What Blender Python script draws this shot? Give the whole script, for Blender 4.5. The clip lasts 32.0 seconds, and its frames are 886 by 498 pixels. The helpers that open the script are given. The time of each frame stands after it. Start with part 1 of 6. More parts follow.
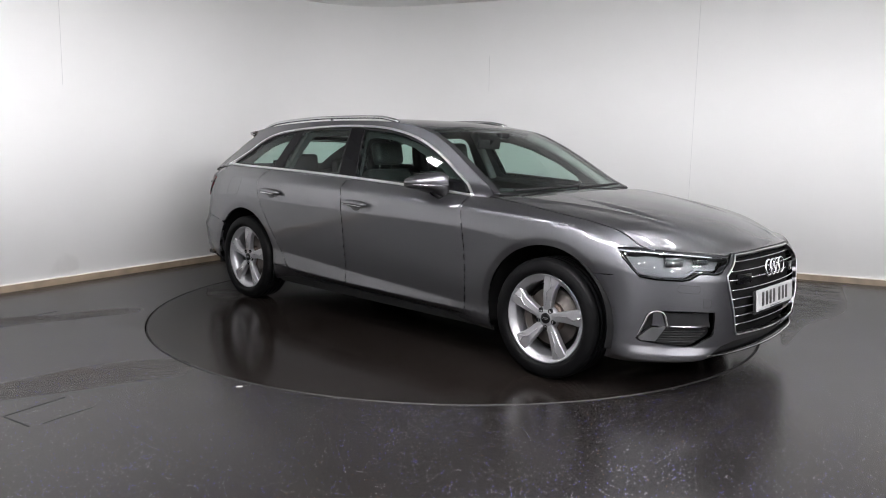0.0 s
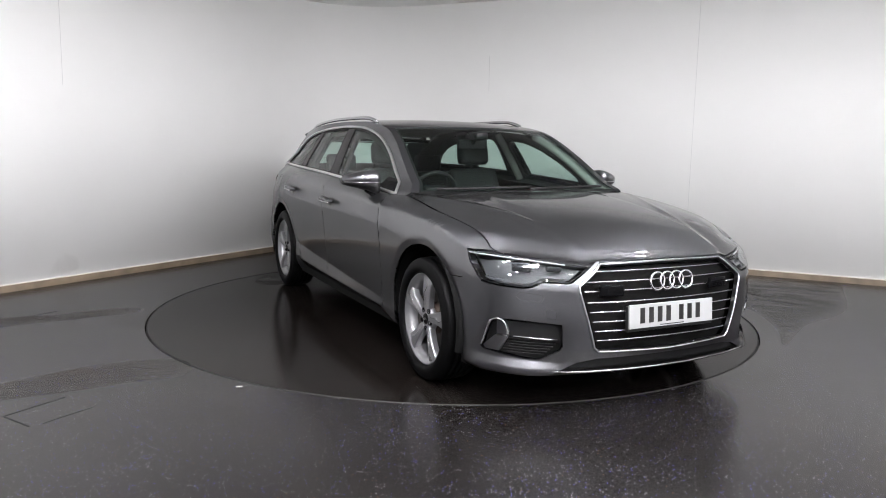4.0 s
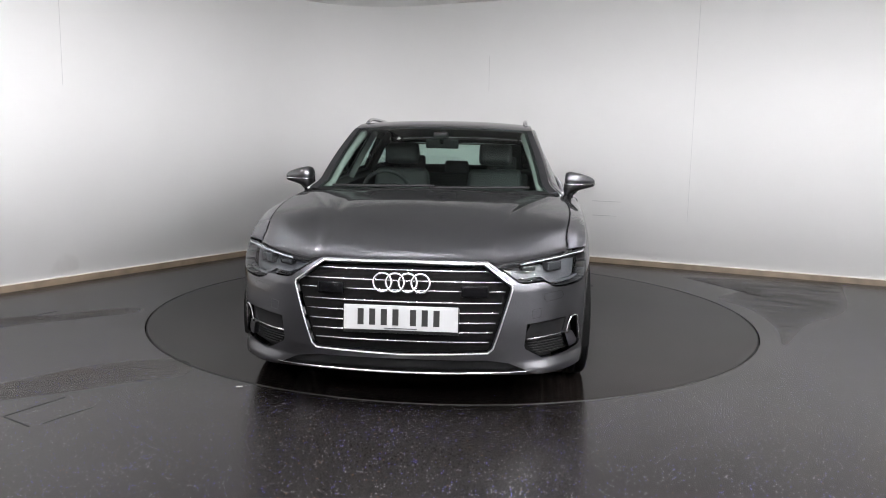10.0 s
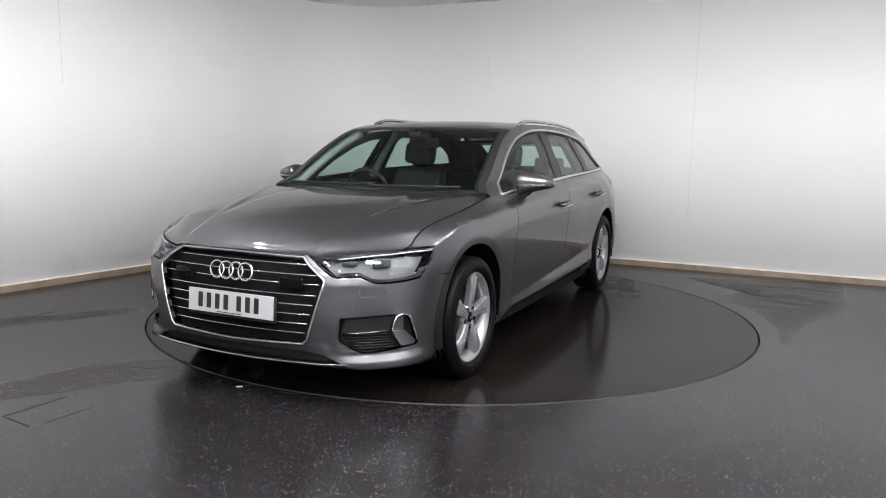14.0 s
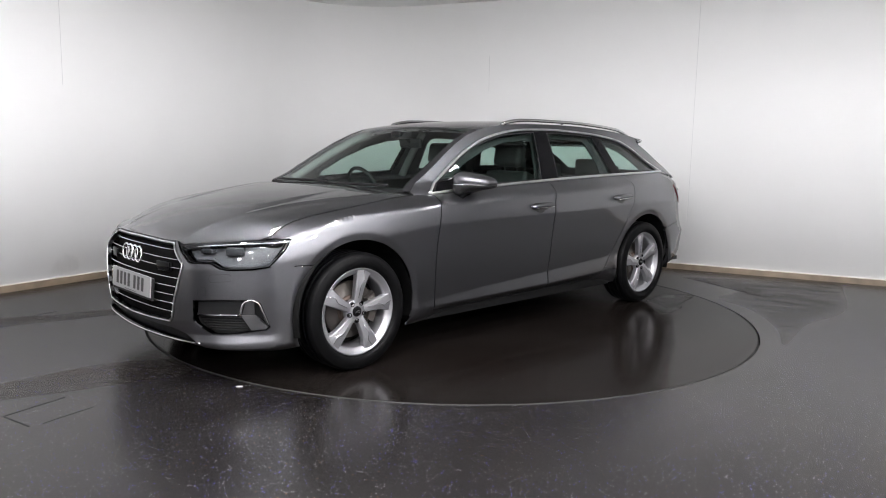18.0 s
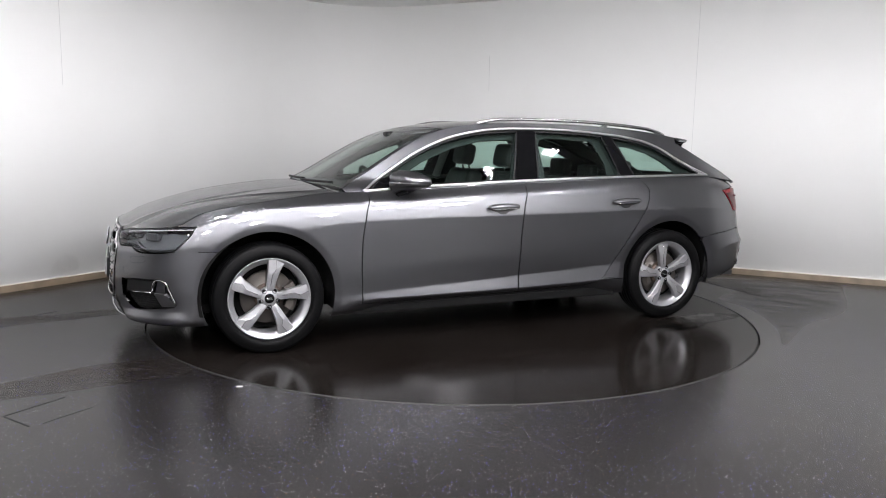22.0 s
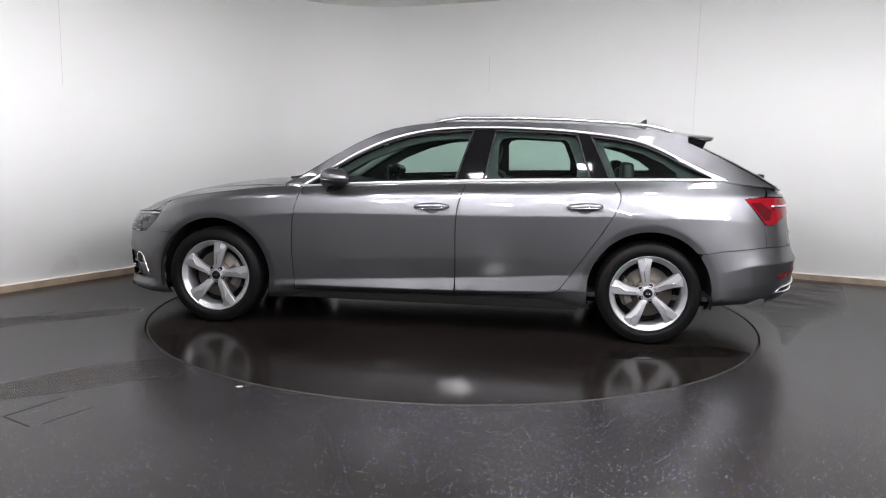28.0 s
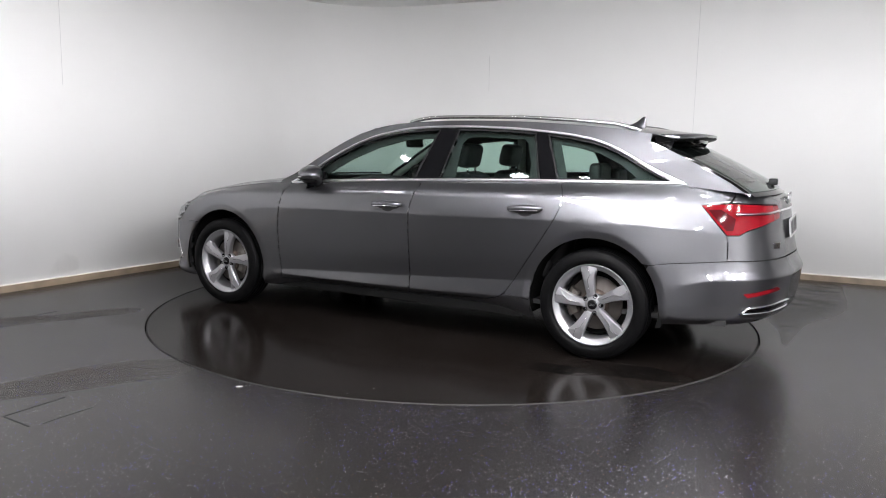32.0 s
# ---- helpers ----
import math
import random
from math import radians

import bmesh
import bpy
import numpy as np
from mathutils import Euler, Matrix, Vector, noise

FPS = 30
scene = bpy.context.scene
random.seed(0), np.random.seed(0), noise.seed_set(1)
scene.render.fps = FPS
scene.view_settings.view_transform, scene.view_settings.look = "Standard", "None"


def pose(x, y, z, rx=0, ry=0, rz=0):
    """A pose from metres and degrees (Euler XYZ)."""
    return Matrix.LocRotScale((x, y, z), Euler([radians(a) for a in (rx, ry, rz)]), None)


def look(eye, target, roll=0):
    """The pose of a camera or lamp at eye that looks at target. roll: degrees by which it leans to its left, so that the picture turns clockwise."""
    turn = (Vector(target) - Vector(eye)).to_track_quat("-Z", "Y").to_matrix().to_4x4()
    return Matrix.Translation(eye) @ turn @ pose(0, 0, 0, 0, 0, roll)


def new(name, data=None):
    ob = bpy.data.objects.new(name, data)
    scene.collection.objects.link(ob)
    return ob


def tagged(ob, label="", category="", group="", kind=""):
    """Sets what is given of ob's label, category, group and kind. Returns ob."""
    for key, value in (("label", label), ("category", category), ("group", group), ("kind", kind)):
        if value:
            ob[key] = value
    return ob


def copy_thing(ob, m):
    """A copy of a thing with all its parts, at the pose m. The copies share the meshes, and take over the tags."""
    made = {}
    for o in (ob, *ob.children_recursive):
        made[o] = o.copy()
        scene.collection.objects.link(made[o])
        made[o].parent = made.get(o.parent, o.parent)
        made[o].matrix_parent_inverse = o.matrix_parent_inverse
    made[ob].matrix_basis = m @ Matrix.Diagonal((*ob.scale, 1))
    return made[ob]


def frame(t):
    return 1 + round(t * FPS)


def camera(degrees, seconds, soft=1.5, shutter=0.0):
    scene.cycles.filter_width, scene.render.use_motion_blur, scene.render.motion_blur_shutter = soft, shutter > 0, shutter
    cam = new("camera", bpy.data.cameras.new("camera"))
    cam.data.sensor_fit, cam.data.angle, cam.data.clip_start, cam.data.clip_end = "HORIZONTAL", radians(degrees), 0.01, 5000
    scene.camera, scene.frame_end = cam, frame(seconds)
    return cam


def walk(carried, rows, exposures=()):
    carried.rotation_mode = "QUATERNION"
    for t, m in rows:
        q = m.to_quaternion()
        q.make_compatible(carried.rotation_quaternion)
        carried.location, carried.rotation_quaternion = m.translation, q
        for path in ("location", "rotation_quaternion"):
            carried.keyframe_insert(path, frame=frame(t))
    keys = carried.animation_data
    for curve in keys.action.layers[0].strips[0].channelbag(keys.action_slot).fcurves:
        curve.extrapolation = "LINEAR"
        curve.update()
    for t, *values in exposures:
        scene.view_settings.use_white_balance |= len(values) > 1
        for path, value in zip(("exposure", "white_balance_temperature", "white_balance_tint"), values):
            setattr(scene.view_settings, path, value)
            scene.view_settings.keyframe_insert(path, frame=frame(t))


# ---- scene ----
from mathutils import geometry

# ---- camera: on a tripod in front of the turntable ----
EYE = Vector((0.0, -5.7375, 1.255))
YAW, PITCH, ROLL = radians(-0.7386), radians(-7.9016), 1.0654
AIM = EYE + Vector((math.sin(YAW) * math.cos(PITCH), math.cos(YAW) * math.cos(PITCH), math.sin(PITCH)))
cam = camera(61.2013, 32.0, soft=1.0)
walk(cam, [(0.0, look(EYE, AIM, ROLL)), (32.0, look(EYE, AIM, ROLL))])

# turntable: degrees of turn a second, the angle at the start, the car's place on it
TURN_START, TURN_RATE = -47.8019, 5.1707
CAR_X, CAR_Y = 0.0895, -0.0622
TABLE_R = 2.222

# ---- world and exposure ----
world = bpy.data.worlds.new("studio_world")
world.use_nodes = True
scene.world = world
world.node_tree.nodes["Background"].inputs[0].default_value = (0.9, 0.95, 1.0, 1)
world.node_tree.nodes["Background"].inputs[1].default_value = 0.02
scene.view_settings.exposure = 0.0
FILL_PANEL_GLOW = 226.0
LAMP_GLOW = 165.0


# ---- materials ----
def material(name, base, rough=0.5, metal=0.0, coat=0.0, spec=0.5, emit=None, glow=0.0, vary=0.0, scale=12.0, bump=0.0, bump_scale=150.0, rough_vary=0.0):
    m = bpy.data.materials.new(name)
    m.use_nodes = True
    nt = m.node_tree
    b = nt.nodes["Principled BSDF"]
    b.inputs["Base Color"].default_value = (*base, 1)
    b.inputs["Roughness"].default_value = rough
    b.inputs["Metallic"].default_value = metal
    b.inputs["Coat Weight"].default_value = coat
    b.inputs["Coat Roughness"].default_value = 0.03
    b.inputs["Specular IOR Level"].default_value = spec
    if emit:
        b.inputs["Emission Color"].default_value = (*emit, 1)
        b.inputs["Emission Strength"].default_value = glow
    if vary or bump or rough_vary:
        tc = nt.nodes.new("ShaderNodeTexCoord")
    if vary or rough_vary:
        n = nt.nodes.new("ShaderNodeTexNoise")
        n.inputs["Scale"].default_value = scale
        n.inputs["Detail"].default_value = 5
        nt.links.new(tc.outputs["Object"], n.inputs["Vector"])
    if vary:
        mx = nt.nodes.new("ShaderNodeMix")
        mx.data_type = "RGBA"
        mx.inputs[6].default_value = (*[c * (1 - vary) for c in base], 1)
        mx.inputs[7].default_value = (*[min(1, c * (1 + vary)) for c in base], 1)
        nt.links.new(n.outputs["Fac"], mx.inputs[0])
        nt.links.new(mx.outputs[2], b.inputs["Base Color"])
    if rough_vary:
        mr = nt.nodes.new("ShaderNodeMapRange")
        mr.inputs["To Min"].default_value = max(0, rough - rough_vary)
        mr.inputs["To Max"].default_value = rough + rough_vary
        nt.links.new(n.outputs["Fac"], mr.inputs["Value"])
        nt.links.new(mr.outputs[0], b.inputs["Roughness"])
    if bump:
        n2 = nt.nodes.new("ShaderNodeTexNoise")
        n2.inputs["Scale"].default_value = bump_scale
        nt.links.new(tc.outputs["Object"], n2.inputs["Vector"])
        bp = nt.nodes.new("ShaderNodeBump")
        bp.inputs["Strength"].default_value = bump
        bp.inputs["Distance"].default_value = 0.002
        nt.links.new(n2.outputs["Fac"], bp.inputs["Height"])
        nt.links.new(bp.outputs[0], b.inputs["Normal"])
    return m


def paint_material():
    """Grey metallic car paint: a layer of fine flakes under clear lacquer."""
    m = bpy.data.materials.new("grey_metallic_paint")
    m.use_nodes = True
    nt = m.node_tree
    nt.nodes.clear()
    N, L = nt.nodes.new, nt.links.new
    out, tc = N("ShaderNodeOutputMaterial"), N("ShaderNodeTexCoord")
    v = N("ShaderNodeTexVoronoi")
    v.inputs["Scale"].default_value = 900
    L(tc.outputs["Object"], v.inputs["Vector"])
    r = N("ShaderNodeMix")
    r.data_type = "RGBA"
    r.inputs[6].default_value = (*[c * 0.75 for c in PAINT_TONE], 1)
    r.inputs[7].default_value = (*[c * 1.25 for c in PAINT_TONE], 1)
    L(v.outputs["Color"], r.inputs[0])
    flakes, body, lacquer = N("ShaderNodeBsdfGlossy"), N("ShaderNodeBsdfDiffuse"), N("ShaderNodeBsdfGlossy")
    flakes.distribution = "BECKMANN"
    flakes.inputs["Roughness"].default_value = 0.43
    L(r.outputs[2], flakes.inputs["Color"])
    body.inputs["Color"].default_value = (0.10, 0.10, 0.107, 1)
    base = N("ShaderNodeMixShader")
    base.inputs[0].default_value = 0.1
    L(flakes.outputs[0], base.inputs[1])
    L(body.outputs[0], base.inputs[2])
    n, mr = N("ShaderNodeTexNoise"), N("ShaderNodeMapRange")
    n.inputs["Scale"].default_value = 3.0
    n.inputs["Detail"].default_value = 6
    L(tc.outputs["Object"], n.inputs["Vector"])
    mr.inputs["To Min"].default_value = 0.012
    mr.inputs["To Max"].default_value = 0.045
    L(n.outputs["Fac"], mr.inputs["Value"])
    L(mr.outputs[0], lacquer.inputs["Roughness"])
    fr, mx = N("ShaderNodeFresnel"), N("ShaderNodeMixShader")
    fr.inputs["IOR"].default_value = 1.8
    L(fr.outputs[0], mx.inputs[0])
    L(base.outputs[0], mx.inputs[1])
    L(lacquer.outputs[0], mx.inputs[2])
    L(mx.outputs[0], out.inputs[0])
    return m


PAINT_TONE = (0.146, 0.147, 0.158)


def glass_material(name, tint, ior=1.5, gloss=0.0):
    m = bpy.data.materials.new(name)
    m.use_nodes = True
    nt = m.node_tree
    nt.nodes.clear()
    out = nt.nodes.new("ShaderNodeOutputMaterial")
    tr = nt.nodes.new("ShaderNodeBsdfTransparent")
    tr.inputs[0].default_value = (*tint, 1)
    gl = nt.nodes.new("ShaderNodeBsdfGlossy")
    gl.inputs["Roughness"].default_value = gloss
    # gloss grows towards grazing view, the same from both sides of the sheet
    lw = nt.nodes.new("ShaderNodeLayerWeight")
    lw.inputs["Blend"].default_value = 0.5
    pw = nt.nodes.new("ShaderNodeMath")
    pw.operation = "POWER"
    pw.inputs[1].default_value = 5.0
    nt.links.new(lw.outputs["Facing"], pw.inputs[0])
    fr = nt.nodes.new("ShaderNodeMapRange")
    f0 = ((ior - 1) / (ior + 1)) ** 2 * 1.15
    fr.inputs["To Min"].default_value = f0
    fr.inputs["To Max"].default_value = 1.0
    nt.links.new(pw.outputs[0], fr.inputs["Value"])
    mx = nt.nodes.new("ShaderNodeMixShader")
    nt.links.new(fr.outputs[0], mx.inputs[0])
    nt.links.new(tr.outputs[0], mx.inputs[1])
    nt.links.new(gl.outputs[0], mx.inputs[2])
    nt.links.new(mx.outputs[0], out.inputs[0])
    return m


def floor_material(name, base, fleck, wear, smooth, shine):
    """Black safety vinyl with white and blue flecks, worn and smeared."""
    m = bpy.data.materials.new(name)
    m.use_nodes = True
    nt = m.node_tree
    N, L = nt.nodes.new, nt.links.new
    b = nt.nodes["Principled BSDF"]
    b.inputs["Specular IOR Level"].default_value = shine
    tc = N("ShaderNodeTexCoord")
    vo = N("ShaderNodeTexVoronoi")
    vo.inputs["Scale"].default_value = 124
    L(tc.outputs["Object"], vo.inputs["Vector"])
    # a few cells carry a fleck, of its own brightness and colour
    sep = N("ShaderNodeSeparateColor")
    L(vo.outputs["Color"], sep.inputs[0])
    some = N("ShaderNodeMath"); some.operation = "GREATER_THAN"; some.inputs[1].default_value = 1 - fleck
    L(sep.outputs[0], some.inputs[0])
    near = N("ShaderNodeMath"); near.operation = "LESS_THAN"; near.inputs[1].default_value = 0.23
    L(vo.outputs["Distance"], near.inputs[0])
    both = N("ShaderNodeMath"); both.operation = "MULTIPLY"
    L(some.outputs[0], both.inputs[0]); L(near.outputs[0], both.inputs[1])
    hue = N("ShaderNodeValToRGB")
    hue.color_ramp.interpolation = "CONSTANT"
    e = hue.color_ramp.elements
    e[0].position, e[0].color = 0.0, (0.6, 0.6, 0.66, 1)
    e[1].position, e[1].color = 0.45, (0.16, 0.16, 0.72, 1)
    x = e.new(0.75); x.color = (0.2, 0.2, 0.22, 1)
    x = e.new(0.92); x.color = (0.3, 0.16, 0.08, 1)
    L(sep.outputs[1], hue.inputs[0])
    n1 = N("ShaderNodeTexNoise"); n1.inputs["Scale"].default_value = 1.3; n1.inputs["Detail"].default_value = 7; n1.inputs["Roughness"].default_value = 0.65
    L(tc.outputs["Object"], n1.inputs["Vector"])
    n2 = N("ShaderNodeTexNoise"); n2.inputs["Scale"].default_value = 38; n2.inputs["Detail"].default_value = 4
    L(tc.outputs["Object"], n2.inputs["Vector"])
    ramp = N("ShaderNodeMapRange"); ramp.inputs["From Min"].default_value = 0.35; ramp.inputs["From Max"].default_value = 0.7
    L(n1.outputs["Fac"], ramp.inputs["Value"])
    c = N("ShaderNodeMix"); c.data_type = "RGBA"
    c.inputs[6].default_value = (*[v * 0.8 for v in base], 1)
    c.inputs[7].default_value = (*[v * 1.0 + wear * 0.02 for v in base], 1)
    L(ramp.outputs[0], c.inputs[0])
    c2 = N("ShaderNodeMix"); c2.data_type = "RGBA"
    L(both.outputs[0], c2.inputs[0]); L(c.outputs[2], c2.inputs[6]); L(hue.outputs[0], c2.inputs[7])
    L(c2.outputs[2], b.inputs["Base Color"])
    # smears: streaks dragged across the vinyl, glossier and duller
    mp = N("ShaderNodeMapping"); mp.inputs["Scale"].default_value = (0.8, 1.5, 1); mp.inputs["Rotation"].default_value = (0, 0, 0.35)
    L(tc.outputs["Object"], mp.inputs["Vector"])
    n3 = N("ShaderNodeTexNoise"); n3.inputs["Scale"].default_value = 1.6; n3.inputs["Detail"].default_value = 8; n3.inputs["Roughness"].default_value = 0.7; n3.inputs["Distortion"].default_value = 0.6
    L(mp.outputs[0], n3.inputs["Vector"])
    ro = N("ShaderNodeMapRange"); ro.inputs["From Min"].default_value = 0.35; ro.inputs["From Max"].default_value = 0.68; ro.inputs["To Min"].default_value = smooth; ro.inputs["To Max"].default_value = smooth + 0.01 + 0.06 * wear
    L(n3.outputs["Fac"], ro.inputs["Value"]); L(ro.outputs[0], b.inputs["Roughness"])
    bp = N("ShaderNodeBump"); bp.inputs["Strength"].default_value = 0.04; bp.inputs["Distance"].default_value = 0.001
    L(n2.outputs["Fac"], bp.inputs["Height"]); L(bp.outputs[0], b.inputs["Normal"])
    return m


def smear_material(name, base, rough, amount, stretch, turn):
    """A dried smear: patchy, streaked along one way, the floor showing through it."""
    m = bpy.data.materials.new(name)
    m.use_nodes = True
    nt = m.node_tree
    N, L = nt.nodes.new, nt.links.new
    b = nt.nodes["Principled BSDF"]
    b.inputs["Base Color"].default_value = (*base, 1)
    b.inputs["Roughness"].default_value = rough
    b.inputs["Specular IOR Level"].default_value = 0.25
    tc, mp, n, mr = N("ShaderNodeTexCoord"), N("ShaderNodeMapping"), N("ShaderNodeTexNoise"), N("ShaderNodeMapRange")
    rot = N("ShaderNodeMapping")
    rot.inputs["Rotation"].default_value = (0, 0, -turn)
    mp.inputs["Scale"].default_value = (1, stretch, 1)
    n.inputs["Scale"].default_value = 2.2
    n.inputs["Detail"].default_value = 8
    n.inputs["Roughness"].default_value = 0.65
    mr.inputs["From Min"].default_value = 0.40
    mr.inputs["From Max"].default_value = 0.66
    mr.inputs["To Max"].default_value = amount
    L(tc.outputs["Object"], rot.inputs["Vector"])
    L(rot.outputs[0], mp.inputs["Vector"])
    L(mp.outputs[0], n.inputs["Vector"])
    L(n.outputs["Fac"], mr.inputs["Value"])
    fade, mu = N("ShaderNodeAttribute"), N("ShaderNodeMath")
    fade.attribute_name = "fade"
    mu.operation = "MULTIPLY"
    L(mr.outputs[0], mu.inputs[0])
    L(fade.outputs["Fac"], mu.inputs[1])
    L(mu.outputs[0], b.inputs["Alpha"])
    return m


def wall_material():
    m = material("white_wall_paint", (0.86, 0.86, 0.85), 0.6, vary=0.025, scale=1.7, bump=0.08, bump_scale=60)
    return m


PAINT = paint_material()
CHROME = material("chrome", (0.82, 0.82, 0.84), 0.1, 1.0)
SATIN = material("satin_aluminium", (0.6, 0.6, 0.61), 0.24, 1.0, rough_vary=0.04)
ALLOY = material("silver_alloy_paint", (0.37, 0.37, 0.385), 0.4, 0.85, 0.15, vary=0.05, scale=30)
RUBBER = material("tyre_rubber", (0.0032, 0.0032, 0.0034), 0.45, spec=0.06, vary=0.35, scale=20, bump=0.2, bump_scale=90)
GLOSS_BLACK = material("gloss_black", (0.004, 0.004, 0.0045), 0.05, spec=0.1)
BLACK = material("matt_black_plastic", (0.011, 0.011, 0.0115), 0.5, spec=0.2, vary=0.2, scale=40, bump=0.15)
DARK = material("dark_cavity", (0.005, 0.005, 0.005), 0.8, spec=0.08)
CABIN = material("dark_grey_trim", (0.022, 0.022, 0.023), 0.6, spec=0.3, vary=0.2, bump=0.3, bump_scale=300)
CLOTH = material("black_seat_leather", (0.013, 0.013, 0.0138), 0.5, spec=0.4, vary=0.25, bump=0.3, bump_scale=220)
LINER = material("grey_headlining", (0.16, 0.16, 0.155), 0.9, vary=0.05, bump=0.1)
PILLAR_TRIM = material("pale_pillar_trim", (0.24, 0.245, 0.235), 0.75, vary=0.05)
GLASS = glass_material("tinted_car_glass", (0.70, 0.85, 0.79), 1.45)
SCREEN_GLASS = glass_material("windscreen_glass", (0.72, 0.84, 0.79), 1.45)
LAMP_GLASS = glass_material("clear_lamp_cover", (0.9, 0.92, 0.93), 1.45)
LAMP_INNER = material("lamp_inner_grey", (0.075, 0.077, 0.082), 0.4)
LAMP_WHITE = material("white_light_guide", (0.38, 0.39, 0.41), 0.3)
LAMP_RIM = material("lamp_edge_grey", (0.03, 0.031, 0.034), 0.35)
RED_LAMP = material("red_tail_lamp", (0.15, 0.003, 0.007), 0.08, spec=0.3)
RED_DARK = material("dark_red_tail_lamp", (0.05, 0.002, 0.004), 0.08, spec=0.3)
LENS = material("dark_lamp_lens", (0.045, 0.046, 0.05), 0.2, 0.3)
GRILLE_SATIN = material("satin_grille_grey", (0.27, 0.27, 0.28), 0.3, 1.0, rough_vary=0.04)
SURROUND = material("satin_window_chrome", (0.74, 0.74, 0.75), 0.34, 1.0)
BAR = material("bright_grille_bar", (0.6, 0.6, 0.62), 0.25, 1.0)
LAMP_PALE = material("pale_lamp_block", (0.075, 0.077, 0.083), 0.4)
PLATE = material("white_plate", (0.34, 0.345, 0.345), 0.45, spec=0.15)
PLATE_BLACK = material("plate_black", (0.012, 0.012, 0.012), 0.4)
STEEL = material("brake_steel", (0.07, 0.062, 0.056), 0.5, 0.6, vary=0.2, scale=30)
RUST = material("rusty_disc", (0.07, 0.05, 0.04), 0.6, 0.5, vary=0.3, scale=40)
WALL = wall_material()
BACK_WALL = material("grey_wall_paint", (0.85, 0.85, 0.85), 0.7, vary=0.04, scale=2)
CEILING = material("ceiling_paint", (0.52, 0.518, 0.515), 0.85, vary=0.04, scale=2)
SKIRTING = material("beige_skirting", (0.2, 0.155, 0.108), 0.5, vary=0.6, scale=7, bump=0.2)
SKIRT_TOP = material("pale_sealant", (0.7, 0.67, 0.62), 0.5, vary=0.1)
FLOOR = floor_material("black_fleck_vinyl", (0.0085, 0.0072, 0.0068), 0.19, 0.16, 0.25, 0.25)
DISC = floor_material("turntable_vinyl", (0.0062, 0.0047, 0.004), 0.001, 0.2, 0.15, 0.06)
LED = material("fill_led_panel", (0.9, 0.9, 0.9), 0.5, emit=(1.0, 0.985, 1.015), glow=FILL_PANEL_GLOW)
LED_SMALL = material("led_lamp", (0.9, 0.9, 0.9), 0.5, emit=(1.0, 0.985, 1.015), glow=LAMP_GLOW)
WHITE_FRAME = material("white_metal_frame", (0.75, 0.75, 0.75), 0.4)
SMEAR_BROWN = smear_material("brown_dried_smear", (0.025, 0.016, 0.0115), 0.45, 0.6, 6.0, 0.33)
SMEAR_DULL = smear_material("dull_scuffed_vinyl", (0.014, 0.012, 0.011), 0.5, 0.5, 3.5, -0.45)
WALL_MARK = smear_material("grey_wall_mark", (0.45, 0.40, 0.35), 0.7, 0.1, 1.0, 0.0)
WET = smear_material("wet_patch", (0.004, 0.0038, 0.0036), 0.03, 1.0, 2.0, 0.8)
PAPER = material("paper_scrap", (0.5, 0.49, 0.46), 0.8)


# ---- mesh helpers ----
def link(name, me, mat, parent=None, label=""):
    me.materials.append(mat)
    ob = new(name, me)
    if parent is not None:
        ob.parent = parent
    if label:
        ob["label"] = label
    return ob


def part(name, bm, mat, parent=None, label="", smooth=True):
    me = bpy.data.meshes.new(name)
    if smooth:
        for f in bm.faces:
            f.smooth = True
    bm.to_mesh(me)
    bm.free()
    return link(name, me, mat, parent, label)


def raw(name, verts, faces, mat, parent=None, label="", normals=None):
    me = bpy.data.meshes.new(name)
    me.from_pydata([tuple(v) for v in verts], [], faces)
    me.polygons.foreach_set("use_smooth", [True] * len(me.polygons))
    me.update()
    if normals is not None:
        me.normals_split_custom_set_from_vertices([tuple(n) for n in normals])
    return link(name, me, mat, parent, label)


def box_bm(x0, x1, y0, y1, z0, z1, bev=0.0, seg=2, bm=None):
    own = bmesh.new()
    bmesh.ops.create_cube(own, size=1)
    bmesh.ops.scale(own, vec=(x1 - x0, y1 - y0, z1 - z0), verts=own.verts)
    bmesh.ops.translate(own, vec=((x0 + x1) / 2, (y0 + y1) / 2, (z0 + z1) / 2), verts=own.verts)
    if bev:
        bmesh.ops.bevel(own, geom=own.edges[:], offset=bev, segments=seg, affect="EDGES", profile=0.6)
    if bm is None:
        return own
    merge(bm, own)
    return bm


def merge(bm, other):
    me = bpy.data.meshes.new("tmp")
    other.to_mesh(me)
    other.free()
    bm.from_mesh(me)
    bpy.data.meshes.remove(me)


